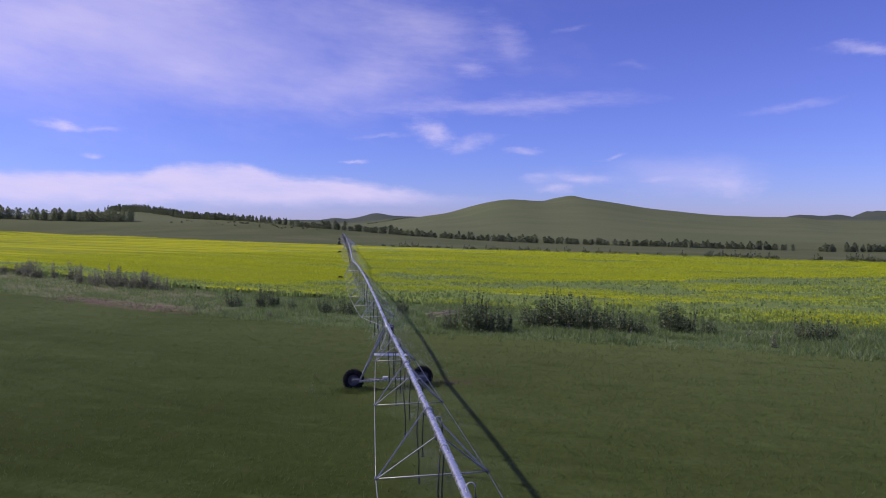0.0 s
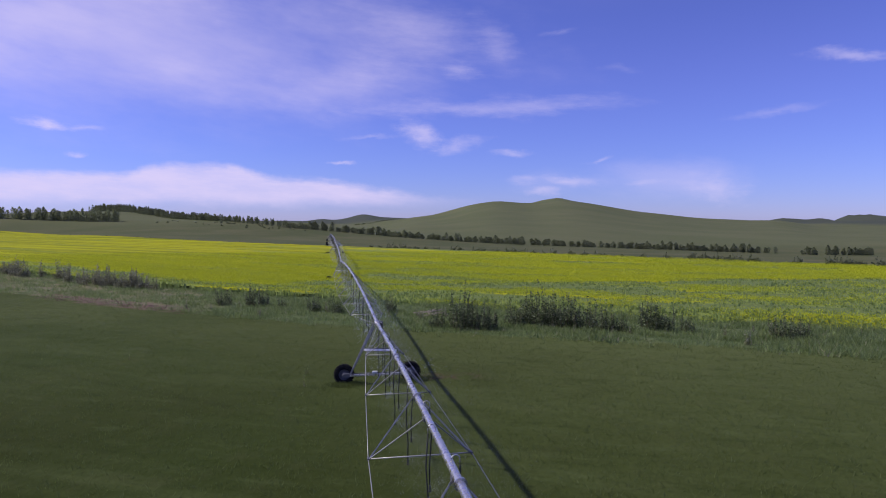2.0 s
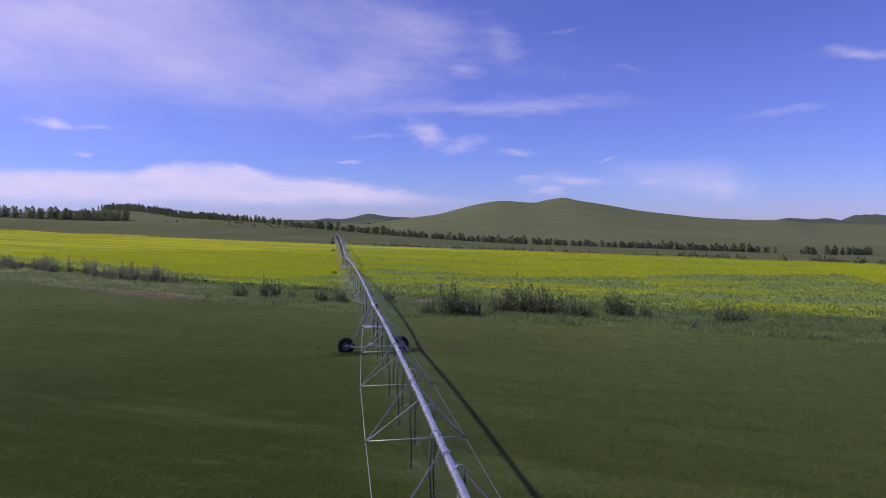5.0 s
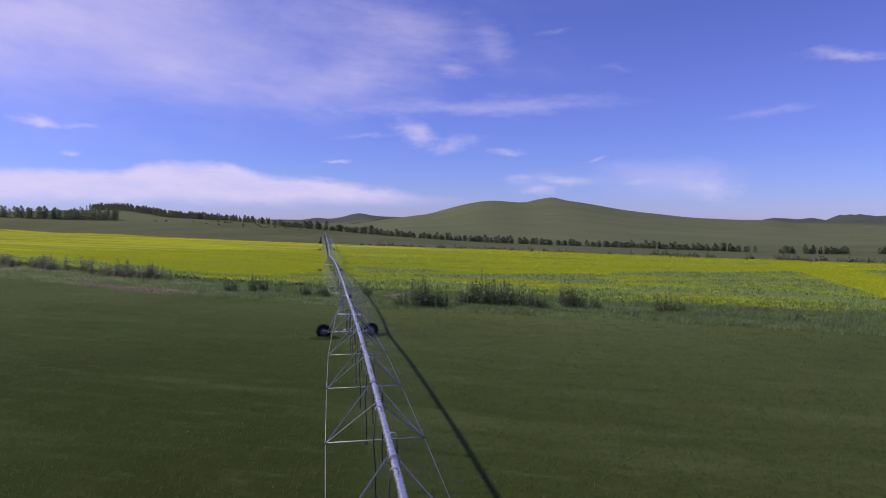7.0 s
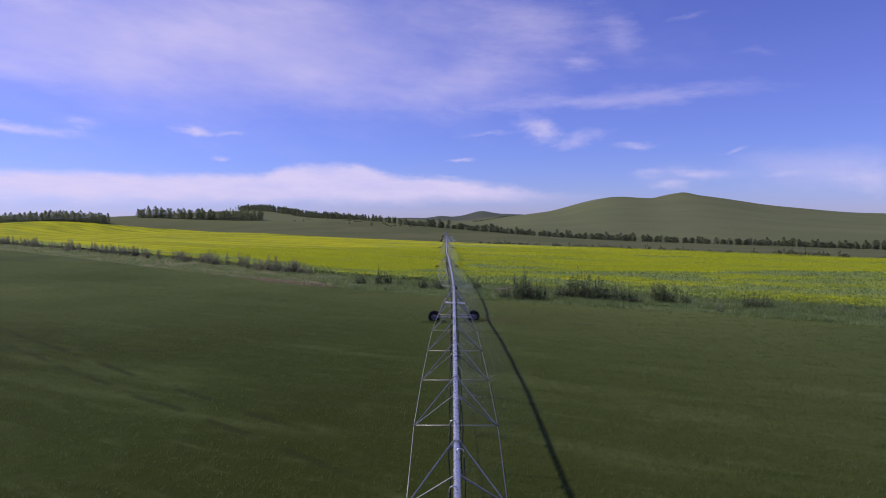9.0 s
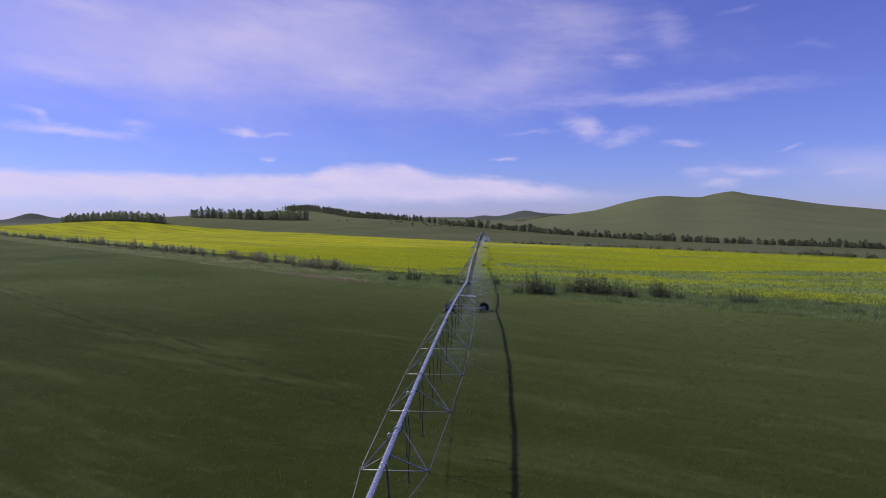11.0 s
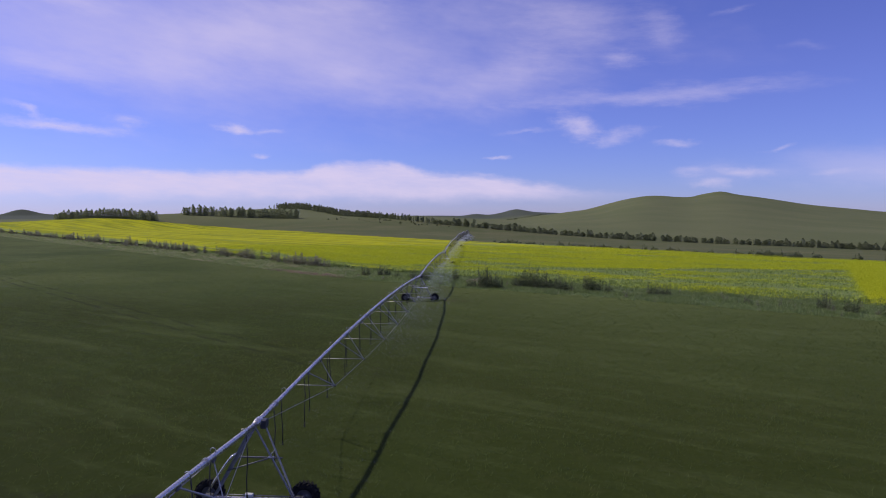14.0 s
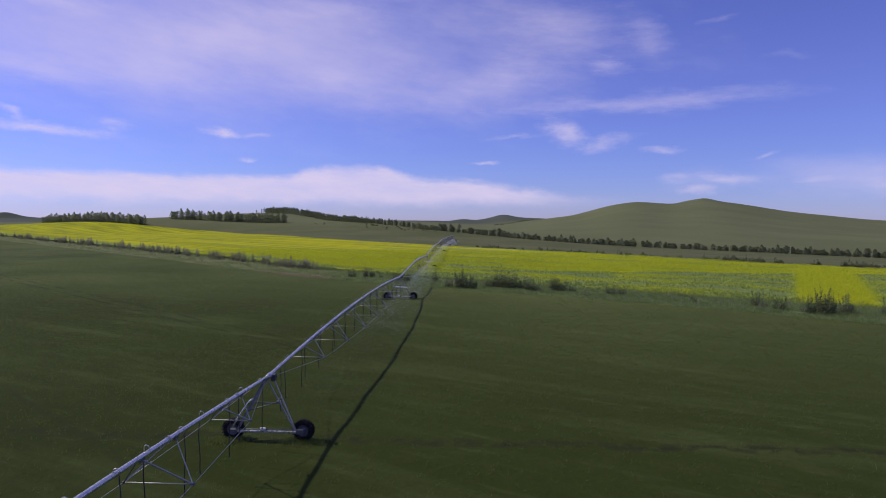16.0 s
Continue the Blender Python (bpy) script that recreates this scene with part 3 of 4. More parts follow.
def build_wheel():
    """Tyre with lugs, and rim; the axle runs along y."""
    def turned(profile, sides=28):
        s = Shape()
        k = len(profile)
        for j in range(sides):
            t = 2 * math.pi * j / sides
            s.v += [(r * math.cos(t), y, r * math.sin(t)) for r, y in profile]
        for j in range(sides):
            u = (j + 1) % sides
            s.f += [(j * k + q, u * k + q, u * k + q + 1, j * k + q + 1) for q in range(k - 1)]
        return s
    tyre = turned([(0.32, -0.1), (0.35, -0.15), (0.45, -0.18), (0.535, -0.165), (0.565, -0.1), (0.57, 0.0), (0.565, 0.1), (0.535, 0.165), (0.45, 0.18), (0.35, 0.15), (0.32, 0.1)])
    for j in range(20):
        t = 2 * math.pi * j / 20
        for sign in (-1, 1):
            a = t + (0.08 if sign > 0 else -0.08)
            m = Matrix.Rotation(-a + math.pi / 2, 3, "Y") @ Matrix.Rotation(sign * 0.6, 3, "Z")
            tyre.box((0.582 * math.cos(a), sign * 0.1, 0.582 * math.sin(a)), (0.06, 0.22, 0.075), m)
    rim = turned([(0.33, -0.13), (0.3, -0.11), (0.26, -0.05), (0.115, -0.03), (0.085, -0.075), (0.0, -0.075)])
    back = turned([(0.33, 0.13), (0.3, 0.11), (0.26, 0.05), (0.115, 0.03), (0.0, 0.03)])
    k = len(rim.v)
    rim.v += back.v
    rim.f += [tuple(q + k for q in reversed(f)) for f in back.f]
    return tyre.mesh("tyre", rubber, False), rim.mesh("rim", dark_steel)


def build_tower(wheel_meshes, pale_brace):
    """An A-frame of two leg pairs on a base beam, with a motor on the beam and a gearbox at each wheel."""
    root = new("drive_tower")
    tyre, rim = wheel_meshes
    hub = 0.55
    for sign in (-1, 1):
        w_ = part("wheel", Shape().tube([(sign * 2.05, -0.2, hub), (sign * 2.05, 0.2, hub)], 0.075, 10).mesh("wheel", dark_steel), root)
        a, r = part("tyre", tyre, w_, "black lugged rubber tyre"), part("rim", rim, w_)
        a.location = r.location = (sign * 2.05, 0, hub)
        part("gearbox", Shape().box((sign * 1.92, -0.32, hub), (0.4, 0.24, 0.26), None, 0.04).tube([(sign * 2.05, -0.46, hub), (sign * 2.05, -0.2, hub)], 0.11, 10).mesh("gearbox", dark_steel, False), root)
        for dy in (0.02, 0.62):
            foot, top = Vector((sign * 1.72, -0.36 if dy < 0.3 else -0.24, hub + 0.06)), Vector((sign * 0.12 - 0.1, dy - 0.05 if dy < 0.3 else dy + 0.25, LOW - 0.14))
            d, across = (top - foot).normalized(), Vector((0, -1, 0))
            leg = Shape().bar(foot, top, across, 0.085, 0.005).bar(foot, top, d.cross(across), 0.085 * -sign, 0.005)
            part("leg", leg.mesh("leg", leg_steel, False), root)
        for t in (0.3, 0.62):
            a, c = Vector((sign * 1.72, -0.36, hub)).lerp(Vector((sign * 0.12 - 0.1, -0.05, LOW - 0.14)), t), Vector((sign * 1.72, -0.24, hub)).lerp(Vector((sign * 0.12 - 0.1, 0.87, LOW - 0.14)), t)
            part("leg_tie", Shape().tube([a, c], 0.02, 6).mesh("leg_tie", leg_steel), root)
    beam = Shape().box((0, -0.34, hub - 0.02), (3.7, 0.13, 0.13), None, 0.02)
    part("base_beam", beam.mesh("base_beam", galvanised, False), root)
    if pale_brace:
        # sun glare on the galvanised brace is put into its white colour
        part("cross_brace", Shape().box((0.14, -0.3, 2.02), (2.0, 0.15, 0.03), Matrix.Rotation(radians(3), 3, "Y") @ Matrix.Rotation(radians(48), 3, "X"), 0.008).mesh("cross_brace", sunlit_brace, False), root, "cross brace coloured white for its sun glare")
    else:
        # bent bar added for one leg's sunlit lower part, step plate on the other
        lit_strip = [(-0.76, -0.3, 2.4), (-0.92, -0.33, 2.3), (-1.12, -0.36, 2.06), (-1.42, -0.39, 1.62), (-1.68, -0.41, 1.22), (-1.92, -0.42, 0.82)]
        part("leg_guard", Shape().tube(lit_strip, 0.05, 8).mesh("leg_guard", galvanised), root, "bright bent strip standing in for the sunlit lower leg")
        part("step_plate", Shape().box((0.7, -0.24, 2.28), (0.24, 0.16, 0.05), None, 0.012).mesh("step_plate", galvanised, False), root)
        part("cross_brace", Shape().tube([(-1.16, -0.26, 1.66), (0.66, -0.1, 2.2)], 0.032, 6).mesh("cross_brace", dark_steel), root)
    part("cross_brace", Shape().box((0, 0.5, 1.95), (1.9, 0.06, 0.07), None, 0.012).mesh("cross_brace", dark_steel, False), root)
    part("drive_motor", Shape().box((-0.2, -0.34, hub + 0.12), (0.3, 0.2, 0.15), None, 0.03).tube([(-0.36, -0.34, hub + 0.13), (-0.05, -0.34, hub + 0.13)], 0.085, 10).mesh("drive_motor", box_paint, False), root, "pale painted drive motor")
    part("drive_shaft", Shape().tube([(-1.9, -0.25, hub + 0.08), (1.9, -0.25, hub + 0.08)], 0.022, 6).mesh("drive_shaft", dark_steel), root)
    part("joint", Shape().tube([(0, -0.12, LOW), (0, 0.05, LOW), (0, 0.1, LOW), (0, 0.45, LOW), (0, 0.5, LOW), (0, 0.7, LOW)], [0.13, 0.13, 0.17, 0.17, 0.13, 0.13], 14).mesh("joint", galvanised), root)
    part("control_box", Shape().box((0.24, 0.32, LOW - 0.1), (0.24, 0.34, 0.38), None, 0.03).mesh("control_box", black_box, False), root, "dark weatherproof control box")
    return root


wheels_ = build_wheel()
tower, plain_tower = build_tower(wheels_, True), build_tower(wheels_, False)
tagged(tower, "galvanised A-frame drive tower with pale brace on lugged tyres", "drive tower", "towers of the irrigation machine")
tagged(plain_tower, "galvanised A-frame drive tower on two black lugged tyres", "drive tower", "towers of the irrigation machine")
TOWERS = [(0.0, -124.6), (0.05, -62.4), (0.0, 0.0), (-1.45, 69.7), (-2.3, 136.0), (-3.1, 202.0), (-3.9, 267.0), (-4.6, 332.0)]


def at_tower(k):
    x, y = TOWERS[k]
    return Vector((x, y, float(land(x, y))))


SPRAY_FROM = []
for k in range(len(TOWERS)):
    a = at_tower(k)
    c = at_tower(k + 1) if k + 1 < len(TOWERS) else a + Vector((0, 18, 0))
    d = c - a
    yaw = math.degrees(math.atan2(-d.x, d.y))
    m = pose(*a, 0, 0, yaw)
    if k in (1, 2):
        (plain_tower, tower)[k - 1].matrix_basis = m
    else:
        copy_thing(tower, m)
    if k + 1 < len(TOWERS):
        tilt = math.degrees(math.asin(d.z / d.length))
        m = pose(*a, tilt, 0, yaw) @ Matrix.Diagonal((1, d.length / SPAN, 1, 1))
        if k == 0:
            span.matrix_basis = m
        else:
            made = copy_thing(span, pose(*a, tilt, 0, yaw))
            made.scale = (1, d.length / SPAN, 1)
        SPRAY_FROM += [m @ Vector(q) for q in SPRINKLERS]

# the overhang past the last tower, with its end gun
a = at_tower(len(TOWERS) - 1)
boom = new("end_boom")
part("pipe", Shape().tube([(0, 0.4, LOW), (0, 6, LOW + 0.1), (0, 12, LOW - 0.1)], 0.07, 10).mesh("pipe", galvanised), boom)
part("end_gun", Shape().tube([(0, 12, LOW - 0.1), (0, 12.1, LOW + 0.3), (0, 12.6, LOW + 0.55), (0, 13.4, LOW + 0.9)], [0.06, 0.06, 0.05, 0.03], 8).mesh("end_gun", dark_steel), boom)
for sign in (-1, 1):
    part("stay", Shape().tube([(sign * 0.7, 0.4, LOW - 0.6), (0, 10, LOW - 0.05)], 0.015, 6).mesh("stay", rod_steel), boom)
boom.matrix_basis = pose(*a, 0, 0, 1)
tagged(boom, "galvanised end boom with a big sprinkler gun", "irrigation pipe")

# ---- spray: fine falling water below the hoses ----
rng = np.random.default_rng(7)


def spray(sources, each, reach, drop, size, drift):
    src = np.repeat(np.array([tuple(q) for q in sources]), each, 0)
    k = len(src)
    t = rng.random(k) ** 0.7
    ang = rng.random(k) * 2 * np.pi
    r = t * reach * (0.4 + 0.6 * rng.random(k))
    pos = src + np.stack([np.cos(ang) * r + drift * t, np.sin(ang) * r, 0.15 - drop * t * t], 1)
    pos[:, 2] = np.maximum(pos[:, 2], land(pos[:, 0], pos[:, 1]) + 0.1)
    s = size * (0.5 + rng.random((k, 1)))
    side = rng.normal(size=(k, 3))
    side /= np.linalg.norm(side, axis=1, keepdims=True)
    tall = np.stack([np.cos(ang) * 0.5, np.sin(ang) * 0.5, -1 - t], 1) * s * 1.6
    v = np.stack([pos, pos + tall, pos + tall * 0.5 + side * s], 1).reshape(-1, 3)
    return v, np.arange(3 * k).reshape(-1, 3)


parts_ = [spray([q for q in SPRAY_FROM if q.y > 0], 1100, 3.0, 1.6, 0.017, 2.2), spray([q for q in SPRAY_FROM if -34 < q.y < 0], 4200, 3.2, 1.7, 0.0062, 2.4),
          spray([q for q in SPRAY_FROM if -62 < q.y < -34], 1400, 3.2, 1.7, 0.0055, 2.4)]
v, f = np.concatenate([q[0] for q in parts_]), np.arange(sum(len(q[0]) for q in parts_)).reshape(-1, 3)
stuff("sprinkler_spray", v, f, water, "fine white water spray drifting below the sprinklers", "water spray")

# ---- crops and grass ----
def soft(v, low, high):
    t = np.clip((v - low) / (high - low), 0, 1)
    return t * t * (3 - 2 * t)


def scatter(count, x0, x1, y0, y1, keep):
    x, y = rng.uniform(x0, x1, count), rng.uniform(y0, y1, count)
    ok = keep(x, y)
    return x[ok], y[ok]


def blades(x, y, each, tall, wide, spread, lean=0.35):
    """Tufts of narrow upright triangles on the ground."""
    x, y = np.repeat(x, each), np.repeat(y, each)
    k = len(x)
    x, y = x + rng.normal(0, spread, k), y + rng.normal(0, spread, k)
    z = land(x, y) - 0.02
    h = tall * (0.55 + 0.75 * rng.random(k))
    a = rng.random(k) * 2 * np.pi
    wd = wide * (0.6 + 0.8 * rng.random(k))
    cx, cy = np.cos(a) * wd, np.sin(a) * wd
    lx, ly = rng.normal(0, lean, k) * h, rng.normal(0, lean, k) * h
    v = np.stack([np.stack([x - cx, y - cy, z], 1), np.stack([x + cx, y + cy, z], 1), np.stack([x + lx, y + ly, z + h], 1)], 1).reshape(-1, 3)
    return v, np.arange(3 * k).reshape(-1, 3)


def patchy(x, y, size, seed=0.0):
    """A slow random field between 0 and 1, drawn out along the field's edge."""
    u, q = (x * 0.8 - y * 0.6) / size, (x * 0.6 + y * 0.8) / size * 3.2
    f = np.sin(u * 1.3 + seed) + np.sin(q * 1.1 + 1.7 * np.sin(u * 0.7 + seed)) + np.sin(u * 2.9 + q * 2.3 + seed * 2) * 0.7 + np.sin(q * 3.1 - u * 1.1 + 2) * 0.6
    return 0.5 + f / 6.6


x, y = scatter(340000, -110, 90, -86, 90, lambda x, y: (y < crop_edge(x) + 1) & ((x > -3) | ((np.abs(0.79 * x + y + 71.3) > 0.4) & (np.abs(0.79 * x + y + 42) > 0.35) & (np.abs(0.79 * x + y + 39.2) > 0.35))) & (np.abs(x - 3) < 14 + 0.8 * (y + 96)) & (rng.random(len(x)) < np.clip(50 / (y + 96), 0.2, 1) * (0.12 + 0.88 * soft(y, -66, -36))))
v, f = blades(x, y, 5, 0.17, 0.012, 0.18, 0.7)
stuff("cereal_crop", v, f, crop_leaf, "short dark green young cereal crop", "crop")
# the crop stands taller where the towers' wheels have not flattened it
v, f = [], []
for tx, ty in TOWERS[1:3]:
    px_, py_ = tx + rng.choice((-2.05, 2.05), 900) + rng.normal(0, 0.6, 900), ty - 0.4 + rng.normal(0, 0.4, 900)
    more = blades(px_, py_, 4, 0.22, 0.011, 0.12, 0.5)
    f.append(more[1] + sum(len(q) for q in v))
    v.append(more[0])
stuff("tall_crop", np.concatenate(v), np.concatenate(f), crop_leaf, "taller green cereal crop round the wheels", "crop")


def along_verge(count, x0, x1):
    x = x0 + (x1 - x0) * rng.random(count)
    y = crop_edge(x) - 0.6 + rng.normal(0, 0.7, count) + rng.random(count) * (rape_near(x) - crop_edge(x) + 3.5)
    ok = rng.random(count) < np.clip(70 / np.hypot(x, y + 40), 0.15, 1)
    # little grows on the bare strip
    ok &= ~((x > -40) & (x < -19) & (np.abs(y - crop_edge(x) - 0.9) < 2.6) & (rng.random(count) < 0.75))
    return x[ok], y[ok]


x, y = along_verge(125000, -340, 95)
keep = rng.random(len(x)) < 0.3 + 0.7 * soft(patchy(x, y, 6.0, 2.0), 0.3, 0.7)
v, f = blades(x[keep], y[keep], 5, 0.32, 0.019, 0.22, 0.5)
stuff("verge_grass", v, f, weed_grass, "tall rough grass between the two fields", "grass")
x, y = along_verge(75000, -340, 95)
keep = rng.random(len(x)) < soft(patchy(x * 1.7, y * 1.7, 6.0, 5.0), 0.45, 0.7) * (0.3 + 0.7 * soft(x, -28, -12))
v, f = blades(x[keep], y[keep], 6, 0.5, 0.045, 0.3, 0.45)
stuff("verge_herbs", v, f, verge_herb, "dark green leafy weeds standing in the rough verge", "weeds")


def rape_plants(x, y, bloom, tall, heads):
    """Stalks with a loose head of blossom: each plant two leaf faces and some small blossom faces."""
    k = len(x)
    z = land(x, y)
    h = tall * (0.85 + 0.3 * rng.random(k)) * (1 - 0.6 * soft(y - rape_near(x), 7, 0) * soft(x, -12, 14))
    wide = 0.125 * (0.7 + 0.6 * rng.random(k))
    leaf, flower = [], []
    for j in range(2):
        a = rng.random(k) * 2 * np.pi
        c, s = np.cos(a) * wide, np.sin(a) * wide
        ox, oy = rng.normal(0, 0.2, k), rng.normal(0, 0.2, k)
        leaf.append(np.stack([np.stack([x + ox - c, y + oy - s, z + h * 0.25], 1), np.stack([x + ox + c, y + oy + s, z + h * 0.2], 1), np.stack([x + ox + c * 0.5, y + oy + s * 0.5, z + h * (0.95 - 0.32 * bloom)], 1), np.stack([x + ox - c * 0.7, y + oy - s * 0.7, z + h * (0.85 - 0.3 * bloom)], 1)], 1))
    for j in range(heads):
        q = rng.random(k) < bloom
        m = q.sum()
        fx, fy, fz = x[q] + rng.normal(0, 0.6, m), y[q] + rng.normal(0, 0.45, m), z[q] + h[q] * (0.86 + 0.22 * rng.random(m))
        a = rng.random(m) * 2 * np.pi
        r = (0.03 + 0.02 * soft(np.hypot(x[q], y[q] + 40), 70, 130)) * (0.6 + 0.8 * rng.random(m))
        c, s = np.cos(a) * r, np.sin(a) * r
        t = rng.normal(0, 0.06, m)
        flower.append(np.stack([np.stack([fx - c, fy - s, fz - t], 1), np.stack([fx + s * 0.9 + c, fy - c * 0.9 + s, fz - 0.04], 1), np.stack([fx - s * 0.7 + c * 0.3, fy + c * 0.7 + s * 0.3, fz + 0.08], 1)], 1))
    return np.concatenate(leaf).reshape(-1, 3), np.concatenate(flower).reshape(-1, 3)


def bands(x, d, seed):
    """A random field between 0 and 1 in long streaks that follow the field's near edge."""
    u, q = x / 20, d / 3.0
    f = np.sin(q + 1.2 * np.sin(u * 1.1 + seed) + seed) + 0.8 * np.sin(q * 2.3 + 1.5 * np.sin(u * 1.9 + seed * 2) + u * 0.6)
    f = f + 0.7 * np.sin(u * 2.1 + q * 0.6 + seed) + 0.5 * np.sin(u * 4.3 - q * 1.3) + 0.5 * np.sin(u * 7.9 + 2 * np.sin(q * 0.9) + seed)
    return 0.5 + f / 6


def bloom_at(x, y):
    """How much of the rape is in flower: full far off, thin and streaky along the near side."""
    d = y - rape_near(x)
    right = soft(x, -14, 16)
    full = soft(d + 9 * (bands(x, d, 1.0) - 0.5), 8 + 44 * right, 15 + 52 * right) * (1 - 0.25 * right)
    # farther along, the solid bloom ends on a line with a green strip before it
    edge = y - 56.5 + 0.1 * x + 3.5 * (bands(x, d, 1.0) - 0.5)
    far_side = soft(x, 13, 30)
    full = full * (1 - far_side) + far_side * soft(edge, -0.9, 0.9) * 0.95
    # one pass of the drill flowers more strongly than the rest
    drilled = soft(x - 0.5 * y, 59.5, 61.5) * soft(x - 0.5 * y, 75, 71)
    rough = 0.6 + 0.8 * bands(x * 3.1, d * 0.8, 9.0)
    streaks = 0.01 + 0.6 * rough * soft(bands(x, d * 1.15, 2.2), 0.5, 0.62) * (1 - 0.5 * soft(x, 45, 60)) + 0.12 * soft(d, 9, 4)
    streaks = streaks * (1 - 0.85 * far_side * soft(edge, -8, -5))
    thin = 0.36 * soft(bands(x * 0.7, d, 4.0), 0.5, 0.66) + 0.34 * soft(bands(x * 0.6, d * 1.9, 7.0), 0.56, 0.75)
    thin = thin * (1 - 0.35 * soft(-x, 15, 60) + 0.55 * right)
    return np.clip(np.maximum(full + (1 - full) * streaks - thin * full, drilled), 0.03, 1)


def in_rape(x, y):
    return (y > rape_near(x) + 1.2 * np.sin(x * 0.7)) & (y < rape_far(x) + np.sin(x * 0.4))


# the closed canopy below the single plants
cx_ = steps((-640, -220, 6), (-220, -60, 3), (-60, 125, 1.5))
cv_ = np.concatenate([np.linspace(0, 0.25, 70), np.linspace(0.254, 1, 110)])
X, V = np.meshgrid(cx_, cv_)
Y = rape_near(X) + 2.0 + V * np.maximum(rape_far(X) - rape_near(X) - 2.6, 0.5)
Z = land(X, Y) + 0.62 - 0.5 * soft(Y - rape_near(X), 9, 1) * soft(X, -12, 14) + 0.12 * soft(np.hypot(X, Y + 40), 130, 200) + rng.normal(0, 0.04, X.shape) - 0.2 * (V == 0)
i = np.arange(X.size).reshape(X.shape)
m = bpy.data.meshes.new("rape_canopy")
m.from_pydata(np.stack([X, Y, Z], -1).reshape(-1, 3).tolist(), [], np.stack([i[:-1, :-1], i[:-1, 1:], i[1:, 1:], i[1:, :-1]], -1).reshape(-1, 4).tolist())
attribute(m, "bloom", bloom_at(X, Y).ravel())
m.materials.append(rape_canopy)
tagged(new("rape_canopy", m), "dense flowering rape crop, yellow with green streaks", "crop", kind="stuff")

xs, ys = [], []
for count, x0, x1, y0, y1 in ((230000, -90, 130, -25, 140), (40000, -230, -90, 60, 260)):
    x, y = scatter(count, x0, x1, y0, y1, in_rape)
    d = np.hypot(x, y + 40)
    q = rng.random(len(x)) < np.clip(95 / d, 0.05, 1) * soft(d, 245, 115)
    xs.append(x[q]), ys.append(y[q])
x, y = np.concatenate(xs), np.concatenate(ys)
# the rape stands thinner along its edge and where it does not flower
keep = rng.random(len(x)) < (0.2 + 0.8 * soft(bloom_at(x, y), 0.03, 0.2)) * (0.25 + 0.75 * soft(y - rape_near(x), 0, 4))
x, y = x[keep], y[keep]
leaf, flower = rape_plants(x, y, bloom_at(x, y), 0.9, 11)
stuff("rape_leaves", leaf, np.arange(len(leaf)).reshape(-1, 4), rape_leaf, "green stems and leaves of the rape crop", "crop")
stuff("rape_blossom", flower, np.arange(len(flower)).reshape(-1, 3), rape_flower, "bright yellow flowering rape crop", "crop")


x, y = scatter(4200, -41, -17, 28, 58, lambda x, y: (np.abs(y - crop_edge(x) - 0.9) < 3.0 * (0.4 + 0.6 * np.sin(x * 0.9) ** 2)) & (rng.random(len(x)) < 0.9))
v, f = blades(x, y, 2, 0.09, 0.08, 0.15, 0.6)
stuff("soil_clods", v, f, clod, "bare reddish brown clods along the verge", "soil")


# ---- shrubs and trees ----
def leaf_cards(centres, size, up=0.3):
    """Small bent leaf clumps, two triangles each."""
    s = Shape()
    for q in centres:
        a = random.uniform(0, 6.283)
        r = size * random.uniform(0.6, 1.4)
        d = Vector((math.cos(a), math.sin(a), random.uniform(-0.6, 0.6))) * r
        e = Vector((-math.sin(a) * 0.6, math.cos(a) * 0.6, random.uniform(up, 1.0))) * r
        s.face([q - d * 0.5, q + e * 0.5 + d * 0.12, q + d * 0.5, q - e * 0.45])
    return s


def shrub_mesh(tall, wide, stems, cards, size):
    """An upright shrub of many shoots, densest in its middle."""
    wood, pts = Shape(), []
    for k in range(stems):
        a, r = random.uniform(0, 6.283), wide * 0.5 * math.sqrt(random.random())
        h = tall * random.choice((0.45, 0.6, 0.75, 0.95, 1.25)) * random.uniform(0.85, 1.1) * (1 - 0.3 * (r / wide * 2) ** 2)
        foot = Vector((math.cos(a) * r * 0.7, math.sin(a) * r * 0.7, -0.05))
        tip = Vector((math.cos(a) * r * 0.95, math.sin(a) * r * 0.95, h))
        bow = foot.lerp(tip, 0.55) + Vector((random.uniform(-0.1, 0.1), random.uniform(-0.1, 0.1), 0))
        wood.tube([foot, bow, tip], [0.02, 0.014, 0.005], 3, False)
        for j in range(cards):
            t = random.uniform(0.12, 1.02)
            q = foot.lerp(bow, t / 0.55) if t < 0.55 else bow.lerp(tip, (t - 0.55) / 0.45)
            thick = 0.13 * (1.1 - t) + 0.015
            pts.append(q + Vector((random.gauss(0, thick), random.gauss(0, thick), random.gauss(0, 0.06))))
    return wood, leaf_cards(pts, size)


def shrub_kind(name, label, category, leaf, variants):
    kinds = []
    for args in variants:
        wood, leaves = shrub_mesh(*args)
        root = new(name)
        tagged(part("stem", wood.mesh("stem", stem_wood), root), kind="stuff")
        tagged(part("foliage", leaves.mesh("foliage", leaf, False), root), kind="stuff")
        tagged(root, label, category)
        kinds.append([root, False])
    return kinds


def plant(kind, x, y, turn, size, group, broad=1.0):
    m = pose(x, y, float(land(x, y)) - 0.02, 0, 0, turn) @ Matrix.Diagonal((size * broad, size * broad, size, 1))
    if not kind[1]:
        kind[1], ob = True, kind[0]
        ob.matrix_basis = m
    else:
        ob = copy_thing(kind[0], m)
        ob.scale = (size * broad, size * broad, size)
    return tagged(ob, group=group)


